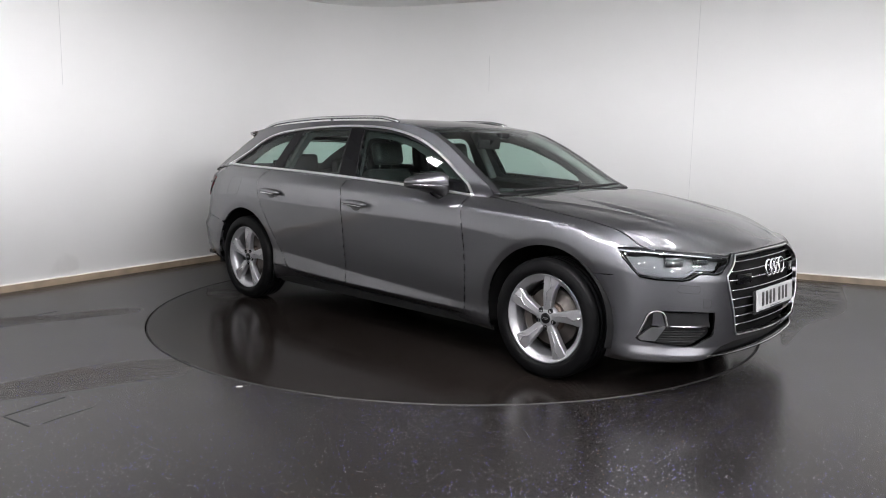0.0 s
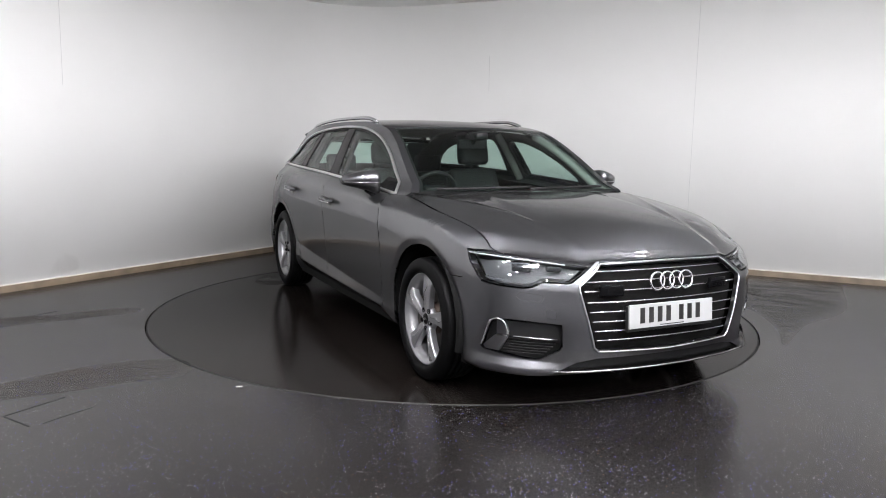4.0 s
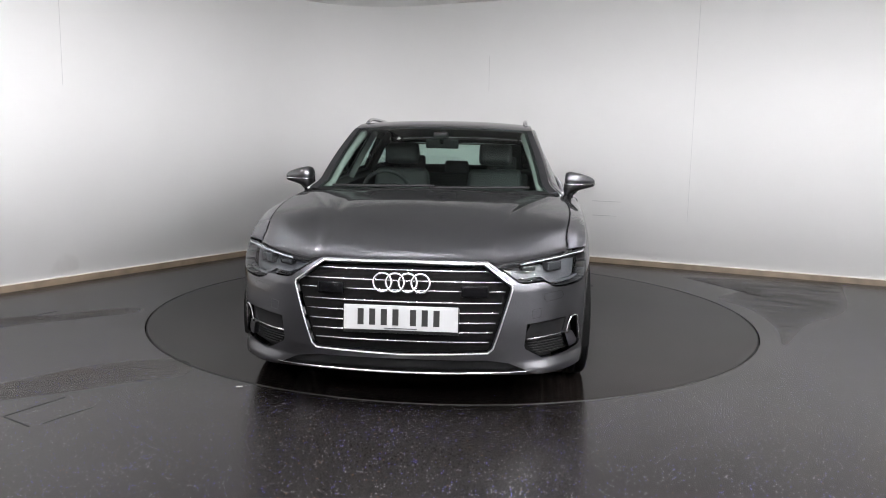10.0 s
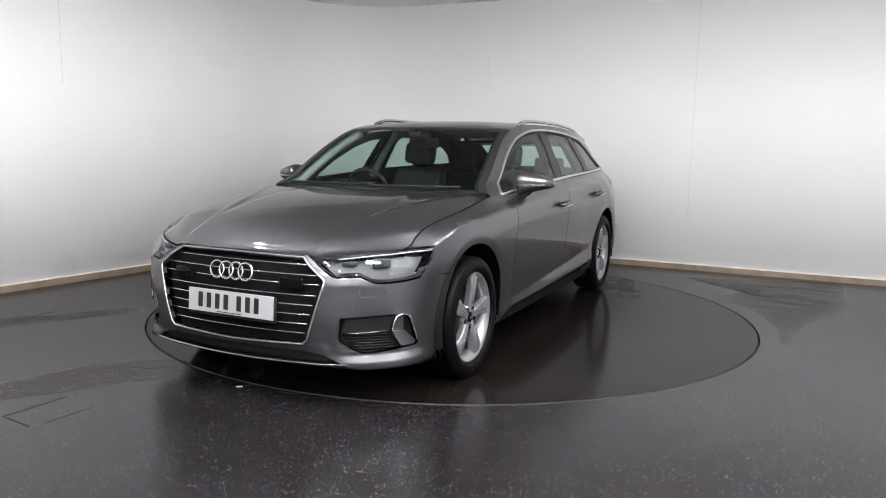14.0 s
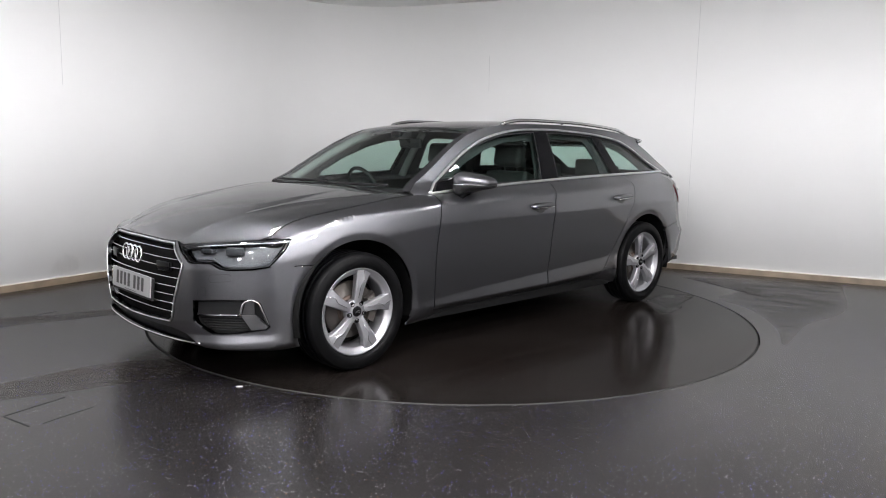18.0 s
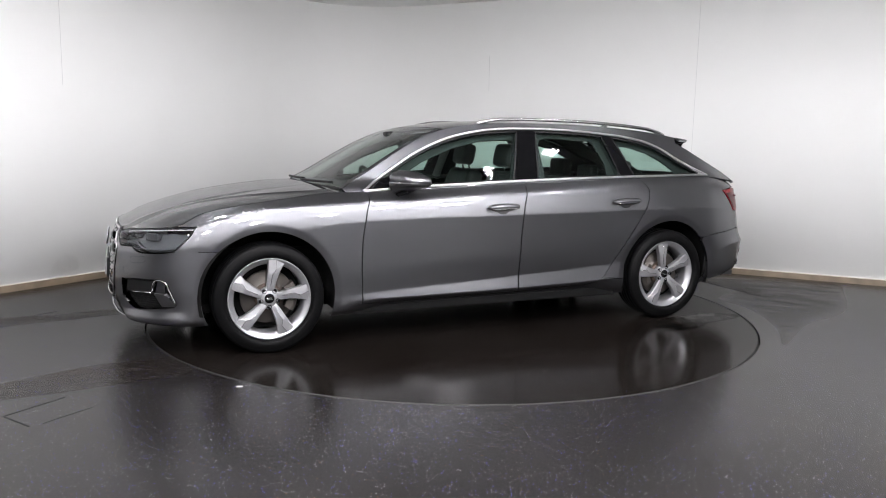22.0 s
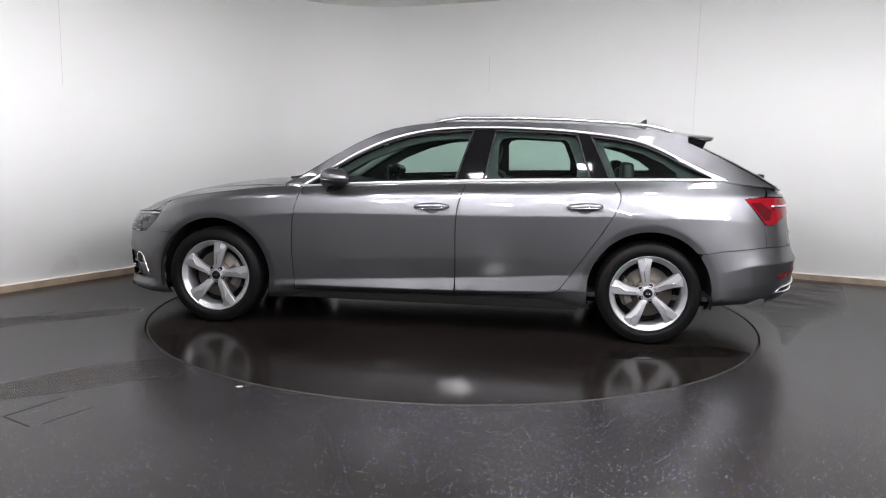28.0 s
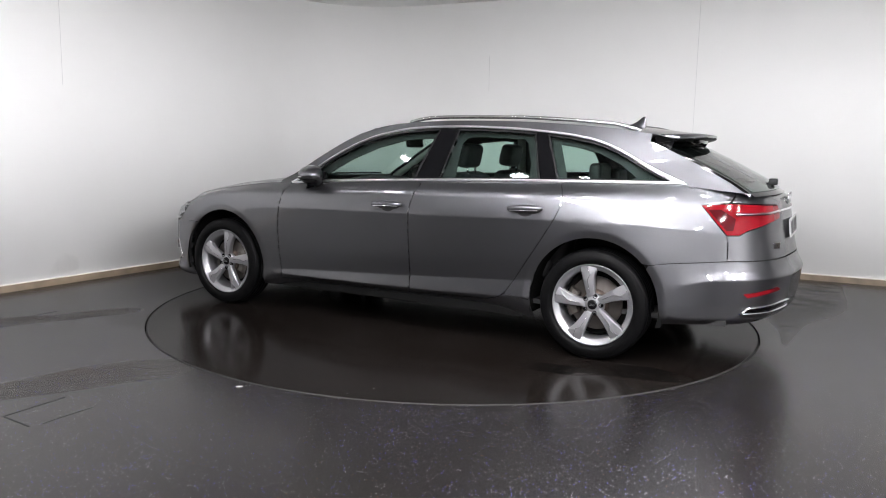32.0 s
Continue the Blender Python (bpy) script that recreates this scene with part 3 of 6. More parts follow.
def wall_path():
    """The long wall: left flank, rounded corner, right flank."""
    a, b = CORNER + LEFT_DIR * ROUND, CORNER + RIGHT_DIR * ROUND
    pts = [CORNER + LEFT_DIR * LEFT_LEN]
    pts += [CORNER + LEFT_DIR * d for d in (8, 5, 3, 2)]
    for i in range(17):
        t = i / 16
        pts.append(a * (1 - t) ** 2 + CORNER * 2 * t * (1 - t) + b * t * t)
    pts += [CORNER + RIGHT_DIR * d for d in (2, 3, 5, 7, RIGHT_LEN)]
    return pts


def extrude_path(pts, z0, z1, thick, bm=None):
    """A band of that thickness behind the path, away from the room."""
    bm = bm or bmesh.new()
    rows = []
    n = len(pts)
    for i, p in enumerate(pts):
        t = (pts[min(i + 1, n - 1)] - pts[max(i - 1, 0)]).normalized()
        o = Vector((-t.y, t.x, 0)) * thick
        rows.append([bm.verts.new((p.x, p.y, z0)), bm.verts.new((p.x, p.y, z1)), bm.verts.new((p.x + o.x, p.y + o.y, z1)), bm.verts.new((p.x + o.x, p.y + o.y, z0))])
    for a, b in zip(rows, rows[1:]):
        for k in range(4):
            bm.faces.new((a[k], a[(k + 1) % 4], b[(k + 1) % 4], b[k]))
    bm.faces.new(rows[0])
    bm.faces.new(rows[-1][::-1])
    bmesh.ops.recalc_face_normals(bm, faces=bm.faces)
    return bm


def build_studio():
    path = wall_path()
    w = tagged(part("wall_north", extrude_path(path, -0.05, CEIL_Z + 0.2, 0.12), WALL), "white painted studio wall with a rounded corner", "wall", kind="structure")
    # skirting board and its pale sealant line
    front = [p.copy() for p in path]
    tagged(part("baseboard", extrude_path(front, 0.0, 0.056, -0.022), SKIRTING, smooth=False), "beige scuffed wooden skirting board along the wall", "skirting", kind="structure")
    tagged(part("trim", extrude_path(front, 0.056, 0.063, -0.018), SKIRT_TOP, smooth=False), "pale sealant bead on top of the skirting", "trim", kind="structure")
    far = CORNER + LEFT_DIR * LEFT_LEN + RIGHT_DIR * RIGHT_LEN
    tagged(part("wall_south", extrude_path([CORNER + RIGHT_DIR * RIGHT_LEN, far], -0.05, CEIL_Z + 0.2, 0.12), BACK_WALL), "grey painted studio wall", "wall", kind="structure")
    tagged(part("wall_west", extrude_path([far, CORNER + LEFT_DIR * LEFT_LEN], -0.05, CEIL_Z + 0.2, 0.12), BACK_WALL), "grey painted studio wall", "wall", kind="structure")
    bm = bmesh.new()
    vs = [CORNER, CORNER + LEFT_DIR * LEFT_LEN, far, CORNER + RIGHT_DIR * RIGHT_LEN]
    lo = [bm.verts.new((v.x, v.y, CEIL_Z)) for v in vs]
    hi = [bm.verts.new((v.x, v.y, CEIL_Z + 0.1)) for v in vs]
    bm.faces.new(lo[::-1]); bm.faces.new(hi)
    for i in range(4):
        bm.faces.new((lo[i], lo[(i + 1) % 4], hi[(i + 1) % 4], hi[i]))
    bmesh.ops.recalc_face_normals(bm, faces=bm.faces)
    tagged(part("ceiling", bm, CEILING, smooth=False), "matt pale grey studio ceiling", "ceiling", kind="structure")
    # added band in wall white, lightens the strip of ceiling above the wall
    tagged(part("ceiling_border", extrude_path([p.copy() for p in path], CEIL_Z - 0.016, CEIL_Z - 0.004, -0.45), WALL, smooth=False), "added pale band that lightens the ceiling edge along the wall", "ceiling", kind="structure")
    # thin joints between the wall boards
    for name, base, along, dist, z0, z1 in (("left", CORNER, LEFT_DIR, 3.72, 1.7, 2.9), ("mid", CORNER, RIGHT_DIR, 1.99, 1.88, 2.28), ("right", CORNER, RIGHT_DIR, 4.27, 0.5, 2.9)):
        p = base + along * dist
        n = Vector((-along.y, along.x, 0))
        if n.dot(-CORNER + p * 0 + Vector((0, -2, 0)) - p) < 0:
            n = -n
        q = p + along * 0.0035
        bm = bmesh.new()
        f = [bm.verts.new((*(r + n * o).xy, z)) for r, o, z in ((p, 0.0015, z0), (q, 0.0015, z0), (q, 0.0015, z1), (p, 0.0015, z1))]
        g = [bm.verts.new((*(r + n * o).xy, z)) for r, o, z in ((p, -0.004, z0), (q, -0.004, z0), (q, -0.004, z1), (p, -0.004, z1))]
        bm.faces.new(f)
        for i in range(4):
            bm.faces.new((f[i], f[(i + 1) % 4], g[(i + 1) % 4], g[i]))
        bmesh.ops.recalc_face_normals(bm, faces=bm.faces)
        part("joint", bm, JOINT, w, "thin grey board joint", smooth=False)
    return w


JOINT = material("joint_grey", (0.66, 0.66, 0.66), 0.7)
GROOVE = material("groove_black", (0.006, 0.006, 0.006), 0.7)


def build_floor():
    seg = 160
    bm = bmesh.new()
    rings = []
    for r, z in ((TABLE_R + 0.006, -0.06), (TABLE_R + 0.006, -0.002), (TABLE_R + 0.008, 0.0), (2.6, 0), (3.4, 0), (5, 0), (9, 0), (14, 0)):
        rings.append([bm.verts.new((r * math.cos(k * math.tau / seg), r * math.sin(k * math.tau / seg), z)) for k in range(seg)])
    for a, b in zip(rings, rings[1:]):
        for k in range(seg):
            bm.faces.new((a[k], b[k], b[(k + 1) % seg], a[(k + 1) % seg]))
    bmesh.ops.recalc_face_normals(bm, faces=bm.faces)
    floor = tagged(part("floor", bm, FLOOR, smooth=False), "black vinyl floor with white and blue flecks, worn and shiny", "floor", kind="structure")
    bm = lathe_bm([(0.01, 0), (TABLE_R - 0.02, 0), (TABLE_R + 0.05, 0)], seg)
    bmesh.ops.rotate(bm, cent=(0, 0, 0), matrix=Matrix.Rotation(math.pi / 2, 3, "X"), verts=bm.verts)
    bmesh.ops.translate(bm, vec=(0, 0, -0.06), verts=bm.verts)
    part("pit", bm, GROOVE, floor, "black gap under the turntable edge", smooth=False)
    # the cut lines of two floor hatches
    for a, b, half in (((-2.02, -2.51), (-1.88, -2.24), 0.0036), ((-2.02, -2.51), (-1.84, -2.62), 0.0036), ((-1.80, -2.58), (-1.68, -2.36), 0.0026), ((-2.98, -0.59), (-2.88, -0.42), 0.006), ((-2.93, -0.64), (-2.79, -0.71), 0.003), ((-2.64, -0.66), (-2.59, -0.59), 0.003)):
        a, b = Vector((*a, 0)), Vector((*b, 0))
        t = (b - a).normalized()
        s = Vector((-t.y, t.x, 0)) * half
        bm = bmesh.new()
        lo = [bm.verts.new(v + Vector((0, 0, z))) for z in (0.0012, -0.002) for v in (a - s, b - s, b + s, a + s)]
        bm.faces.new(lo[:4])
        for k in range(4):
            bm.faces.new((lo[k], lo[4 + k], lo[4 + (k + 1) % 4], lo[(k + 1) % 4]))
        bmesh.ops.recalc_face_normals(bm, faces=bm.faces)
        part("hatch_joint", bm, GROOVE, floor, "dark cut line of a floor hatch", smooth=False)
    return floor


def film(name, rim, mat, parent, label):
    """A thin film within a closed rim of points, thinning out towards it."""
    mid = sum(rim, Vector()) / len(rim)
    n = len(rim)
    steps = (1.0, 0.8, 0.6, 0.3)
    verts = [mid + (p - mid) * k for k in steps for p in rim] + [mid]
    faces = []
    for r in range(len(steps) - 1):
        for i in range(n):
            j = (i + 1) % n
            faces.append((r * n + i, r * n + j, (r + 1) * n + j, (r + 1) * n + i))
    r = (len(steps) - 1) * n
    faces += [(r + i, r + (i + 1) % n, len(verts) - 1) for i in range(n)]
    ob = raw(name, verts, faces, mat, parent, label)
    at = ob.data.attributes.new("fade", "FLOAT", "POINT")
    at.data.foreach_set("value", [0.0] * n + [0.7] * n + [1.0] * (2 * n + 1))
    return ob


def flat_patch(name, pts, z, mat, parent, label):
    return film(name, [Vector((x, y, z)) for x, y in smooth_line(pts + pts[:1], 0.08)[:-1]], mat, parent, label)


def build_smears(floor, wall, table):
    flat_patch("smear", [(-2.6, -2.30), (-2.30, -2.04), (-2.12, -1.84), (-1.91, -1.64), (-1.52, -1.58), (-1.42, -1.80), (-1.74, -2.05), (-1.96, -2.20), (-2.17, -2.31), (-2.5, -2.5)], 0.0009, SMEAR_BROWN, floor, "brown dried smear on the floor")
    flat_patch("smear", [(-3.5, -0.86), (-3.15, -0.66), (-2.83, -0.52), (-2.59, -0.33), (-2.31, -0.25), (-2.28, -0.38), (-2.49, -0.55), (-2.75, -0.74), (-3.3, -1.05)], 0.0009, SMEAR_BROWN, floor, "brown dried smear on the floor")
    flat_patch("scuff", [(2.27, 1.65), (2.79, 1.58), (3.67, 1.41), (3.45, 0.75), (3.06, 0.06), (2.62, -0.33), (2.17, -0.95), (2.31, -0.53), (2.38, 0.12), (2.29, 0.62), (2.60, 0.95)], 0.0009, SMEAR_DULL, floor, "dull scuffed patch on the floor")
    for x, y, r in ((-1.62, 0.95, 0.30), (-1.25, 1.12, 0.20), (-1.60, -0.98, 0.26)):
        pts = [(x + r * (1 + 0.35 * math.sin(3 * a + x)) * math.cos(a), y + r * 0.6 * (1 + 0.3 * math.sin(2 * a + y)) * math.sin(a)) for a in [k * math.tau / 12 for k in range(12)]]
        flat_patch("wet_mark", pts, 0.0009, WET, table, "wet tyre mark on the turntable")
    # marks on the walls
    for d0, d1, z in ((3.26, 3.57, 0.677), (3.27, 3.53, 0.520)):
        n = Vector((RIGHT_DIR.y, -RIGHT_DIR.x, 0)) * 0.0025
        q = [CORNER + RIGHT_DIR * d + n + Vector((0, 0, h)) for d, h in ((d0, z - 0.003), (d1, z - 0.002), (d1, z + 0.002), (d0, z + 0.003))]
        raw("wall_mark", q, [(0, 1, 2, 3)], WALL_LINE, wall, "faint grey scratch on the white wall")
    n = Vector((-LEFT_DIR.y, LEFT_DIR.x, 0)) * 0.0025
    rim = [(3.95, 0.08), (3.90, 0.18), (3.80, 0.27), (3.70, 0.25), (3.64, 0.12), (3.72, 0.08)]
    film("wall_mark", [CORNER + LEFT_DIR * d + n + Vector((0, 0, z)) for d, z in smooth_line(rim + rim[:1], 0.05)[:-1]], WALL_MARK, wall, "faint brown smudge on the white wall")


WALL_LINE = material("wall_scratch", (0.55, 0.55, 0.55), 0.6)


def build_turntable():
    seg = 160
    bm = bmesh.new()
    prof = [(0.0, 0.0), (1.0, 0.0), (TABLE_R - 0.012, 0.0), (TABLE_R - 0.006, -0.002), (TABLE_R - 0.004, -0.055), (0.0, -0.055)]
    rings = []
    for r, z in prof:
        rings.append([bm.verts.new((0, 0, z))] if r == 0 else [bm.verts.new((r * math.cos(k * math.tau / seg), r * math.sin(k * math.tau / seg), z)) for k in range(seg)])
    for a, b in zip(rings, rings[1:]):
        for k in range(seg):
            q = [a[k % len(a)], b[k % len(b)], b[(k + 1) % len(b)], a[(k + 1) % len(a)]]
            q = [v for i, v in enumerate(q) if v not in q[:i]]
            bm.faces.new(q)
    bmesh.ops.recalc_face_normals(bm, faces=bm.faces)
    table = tagged(part("turntable", bm, DISC, smooth=False), "round black vinyl-covered turntable set flush into the floor", "turntable")
    bm = lathe_bm([(TABLE_R - 0.0040, -0.03), (TABLE_R - 0.0040, 0.0003), (TABLE_R - 0.0060, 0.0006), (TABLE_R - 0.009, 0.0003)], seg)
    bmesh.ops.rotate(bm, cent=(0, 0, 0), matrix=Matrix.Rotation(math.pi / 2, 3, "X"), verts=bm.verts)
    part("edge_trim", bm, GROOVE, table, "thin black edge trim")
    return table


def build_lights():
    # small lamps in a half ring over the edge of the turntable, larger added panels over the room behind
    spots = [(2.42 * math.cos(radians(d)), 2.42 * math.sin(radians(d)), 0) for d in (205, 239, 263, 290, 314, 336)]
    # added panels, never in view, spread out to light the walls evenly
    back = [(-1.5, -3.6), (-2.4, -6.2), (-1.0, -4.9), (-0.9, -7.6), (0.1, -3.3), (0.2, -6.0), (1.2, -7.5), (1.5, -4.3), (2.4, -3.3), (3.1, -6.8), (3.1, -5.1), (3.4, -3.6), (4.6, -5.0)]
    for h, places, glow, label in ((0.085, spots, LED_SMALL, "small square white LED lamp in the ceiling, lit"), (0.125, back, LED, "added square white LED fill panel in the ceiling, out of view, lit")):
        lamp = tagged(new("ceiling_light"), label, "ceiling light", "ceiling LED panels")
        bm = bmesh.new()
        for a0, a1, b0, b1 in ((-h - 0.02, h + 0.02, -h - 0.02, -h), (-h - 0.02, h + 0.02, h, h + 0.02), (-h - 0.02, -h, -h, h), (h, h + 0.02, -h, h)):
            box_bm(a0, a1, b0, b1, -0.06, 0.0, bm=bm)
        part("frame", bm, WHITE_FRAME, lamp, smooth=False)
        part("diffuser", box_bm(-h, h, -h, h, -0.055 if h < 0.1 else -0.150, -0.03), glow, lamp, "glowing white diffuser", smooth=False)
        for i, p in enumerate(places):
            m = pose(p[0], p[1], CEIL_Z)
            if i == 0:
                lamp.matrix_basis = m
            else:
                copy_thing(lamp, m)


def build_scrap():
    bm = bmesh.new()
    pts = [(0, 0, 0.001), (0.02, 0.004, 0.006), (0.035, 0.012, 0.003), (0.05, 0.012, 0.008), (0.048, 0.022, 0.004), (0.03, 0.02, 0.001), (0.012, 0.012, 0.004)]
    pts = [(0.62 * x, 0.5 * y, 0.7 * z) for x, y, z in pts]
    lo = [bm.verts.new((x, y, 0.0005)) for x, y, z in pts]
    hi = [bm.verts.new((x, y, z + 0.002)) for x, y, z in pts]
    bm.faces.new(hi)
    bm.faces.new(lo[::-1])
    for i in range(len(pts)):
        j = (i + 1) % len(pts)
        bm.faces.new((lo[i], lo[j], hi[j], hi[i]))
    bmesh.ops.recalc_face_normals(bm, faces=bm.faces)
    ob = tagged(part("paper_scrap", bm, PAPER, smooth=False), "small torn scrap of white paper on the floor", "litter")
    ob.matrix_basis = pose(-1.1, -2.03, 0)


# ---- the estate car ----
car = tagged(new("car"), "grey metallic estate car with silver roof rails and alloy wheels", "car")


def top_row(u, k=7):
    return zrow(u, k)


def body_rows(a):
    """Heights at which a flank is meshed, at station a: along the creases and between them."""
    zs = ZROW_TAB[min(max(int((a - UR) / 0.01), 0), len(U_TAB) - 1)]
    out = []
    for k in range(ROWS - 1):
        n = max(2, int(round((zs[k + 1] - zs[k]) / 0.03)))
        out += [zs[k] + (zs[k + 1] - zs[k]) * j / n for j in range(n)]
    # close rows on both sides of the creases keep them crisp
    for k in (2, 3, 5):
        out += [zs[k] - 0.008, zs[k] + 0.008]
    return sorted(out + [zs[-1]])


def nose_rows(q):
    return body_rows(U0 - abs(q))


def tail_rows(q):
    return body_rows(UR + abs(q))


def arch(cx, a0, a1, n=28, r=ARCH_R):
    return [(cx + r * math.cos(radians(a0 + (a1 - a0) * i / n)), WHEEL_Z + r * math.sin(radians(a0 + (a1 - a0) * i / n))) for i in range(n + 1)]


# head lamp outline, from its inner tip along the top, round the outer end and back below
HL_TOP = [(uy(0.435), 0.715), (uy(0.56), 0.729), (uy(0.68), 0.741), (ux(2.05), 0.752), (ux(1.95), 0.758), (ux(1.868), 0.762)]
HL_LOW = [(ux(1.90), 0.715), (ux(1.985), 0.628), (ux(2.06), 0.617), (uy(0.725), 0.613), (uy(0.695), 0.620), (uy(0.655), 0.645), (uy(0.56), 0.640), (uy(0.535), 0.645)]
SPLIT = [(WHEEL_X + 0.275, WHEEL_Z + 0.277), (1.86, 0.624), (ux(1.985), 0.628)]
GRILLE = [(0, 0.732), (0.385, 0.728), (0.505, 0.632), (0.508, 0.612), (0.425, 0.335), (0.40, 0.312), (0, 0.300)]
FOG = [(0.572, 0.450), (0.70, 0.462), (0.785, 0.462), (0.815, 0.445), (0.848, 0.315), (0.835, 0.30), (0.70, 0.278), (0.655, 0.278), (0.575, 0.325), (0.565, 0.345)]


def q_of(y):
    return U0 - uy(y)


def both(half):
    """A closed outline from its left half, given from top middle to bottom middle."""
    return half + [(-a, b) for a, b in half[::-1] if abs(a) > 1e-6]


def q_fog(y):
    f = min(1, max(0, (y - 0.6) / 0.2))
    return q_of(min(y, 0.80)) + max(0, y - 0.80) * 1.5 + 0.028 * f * f * (3 - 2 * f)


def add_front():
    grille = both([(q_of(y), z) for y, z in GRILLE])
    fog_l = [(q_fog(y), z) for y, z in FOG]
    # bumper: up to the lamps and the bonnet, down to the intake
    half = [(0, top_row(U0))] + [(q_of(y), top_row(uy(y))) for y in (0.1, 0.2, 0.3, 0.40)]
    half += [(U0 - u, z - 0.003) for u, z in ([HL_TOP[0]] + HL_LOW[::-1])]
    half += [(U0 - u, z) for u, z in SPLIT[::-1][1:]]
    half += [(U0 - u, z) for u, z in arch(WHEEL_X, 45, -24, 14)][1:]
    a_end = half[-1]
    half += [(U0 - ux(1.88), 0.178), (U0 - ux(2.0), 0.18), (q_of(0.70), 0.188), (q_of(0.62), 0.205), (q_of(0.50), 0.262), (q_of(0.40), 0.279), (0, 0.281)]
    part_holes = [grille, fog_l, [(-a, b) for a, b in fog_l]]
    bumper = panel("front_bumper", both(half), lambda q, z: nose(q, z), PAINT, car, part_holes, rows=nose_rows, step=0.025, flange=0.014, rings_at=(U0 - WHEEL_X, WHEEL_X - U0))
    # grille
    inner = shrink(dense(grille, 0.05), 0.011)
    frame = panel("grille_frame", grille, lambda q, z: nose(q, z, 0.004), GRILLE_SATIN, car, [inner], gap=0.001, step=0.02, flange=0.02, label="satin silver grille surround")
    backing = panel("grille", shrink(dense(grille, 0.05), 0.008), lambda q, z: nose(q, z, -0.045), DARK, car, gap=-0.012, step=0.05, flange=0, label="black grille")
    part("grille_trim", tube_bm([nose(q, z, 0.005) for q, z in shrink(dense(grille, 0.025), 0.006)], 0.0034, 8, True), SURROUND, frame, "bright chrome line round the grille")
    for z, spans in ((0.688, ((-1, 1),)), (0.642, ((-1, 1),)), (0.600, ((-1, -0.40), (-0.27, 0.27), (0.40, 1))), (0.548, ((-1, 1),)), (0.503, ((-1, 1),)), (0.458, ((-1, 1),)), (0.413, ((-1, 1),)), (0.368, ((-1, 1),))):
        lim = 0.0
        for (y0, z0), (y1, z1) in zip(GRILLE, GRILLE[1:]):
            if min(z0, z1) <= z <= max(z0, z1) and z0 != z1:
                lim = y0 + (y1 - y0) * (z - z0) / (z1 - z0) - 0.03
        for a, b in spans:
            a, b = max(a, -lim), min(b, lim)
            ys = np.linspace(a, b, max(3, int((b - a) / 0.05)))
            pts = [nose(math.copysign(q_of(abs(y)), y), z, -0.012) for y in ys]
            part("grille_bar", tube_bm(pts, 0.0034, 8), BAR, frame, "thin chrome grille bar")
    for s in (1, -1):
        p = nose(s * q_of(0.335), 0.60, -0.012)
        bm = box_bm(-0.012, 0.006, -0.062, 0.062, -0.026, 0.026, 0.006)
        bmesh.ops.rotate(bm, cent=(0, 0, 0), matrix=Matrix.Rotation(s * 0.16, 3, "Z"), verts=bm.verts)
        bmesh.ops.translate(bm, vec=p, verts=bm.verts)
        part("sensor", bm, GLOSS_BLACK, frame, "gloss black radar cover")
    # four plain rings
    for i in range(4):
        y = (i - 1.5) * 0.058
        bm = lathe_bm([(0.0415 + 0.0055 * math.cos(a), 0.005 * math.sin(a)) for a in [k * math.tau / 10 for k in range(10)]], 40, True)
        bmesh.ops.rotate(bm, cent=(0, 0, 0), matrix=Matrix.Rotation(math.pi / 2, 3, "Z"), verts=bm.verts)
        bmesh.ops.rotate(bm, cent=(0, 0, 0), matrix=Matrix.Rotation(-0.12, 3, "Y"), verts=bm.verts)
        bmesh.ops.translate(bm, vec=(2.338 + (0.002 if i % 2 else 0), y, 0.636), verts=bm.verts)
        part("badge_ring", bm, CHROME, frame, "chrome ring of the badge")
    # number plate, with plain bars in place of its characters
    pl = part("number_plate", box_bm(-0.004, 0.004, -0.26, 0.26, -0.0565, 0.0565, 0.003), PLATE, car, "white front number plate with black bars", smooth=False)
    pl.matrix_basis = pose(2.352, 0, 0.477, 0, -4)
    y = -0.182
    for i in range(7):
        part("bar", box_bm(0.004, 0.0055, y - 0.014, y + 0.014, -0.034, 0.040), PLATE_BLACK, pl, smooth=False)
        y += 0.053 if i != 3 else 0.080
    part("bar", box_bm(0.004, 0.005, -0.075, 0.075, -0.050, -0.046), PLATE_BLACK, pl, smooth=False)
    part("plate_holder", box_bm(-0.02, -0.004, -0.265, 0.265, -0.072, 0.05, 0.004), BLACK, pl, smooth=False)
    # fog recesses
    for s in (1, -1):
        f = [(s * a, b) for a, b in fog_l]
        fog = panel("air_intake", f, lambda q, z: nose(q, z, -0.045), BLACK, car, gap=-0.004, step=0.04, flange=0, label="black side air intake with chrome edge")
        pts = [nose(s * q_fog(y), z, -0.02) for y, z in ((0.585, 0.372), (0.66, 0.374), (0.74, 0.378))]
        part("intake_trim", tube_bm(pts, 0.0042, 8), CHROME, fog, "thin chrome strip")
        for k in range(6):
            z = 0.36 - 0.013 * k
            ys = np.linspace(0.578 + 0.012 * k, 0.80, 8)
            part("slat", tube_bm([nose(s * q_fog(y), z, -0.035) for y in ys], 0.0035, 6), BLACK, fog)
        lid = [(0.572, 0.368), (0.745, 0.376), (0.765, 0.45), (0.70, 0.449), (0.60, 0.445)]
        panel("intake_lid", [(s * q_fog(y), z) for y, z in lid], lambda q, z: nose(q, z, -0.022), BLACK, fog, gap=0, step=0.03, flange=0.02, label="smooth black upper panel")
        # the satin bracket at the outer end: a broad lower facet and a thin outer frame
        blade = [(0.755, 0.376), (0.795, 0.376), (0.84, 0.318), (0.832, 0.302), (0.785, 0.300)]
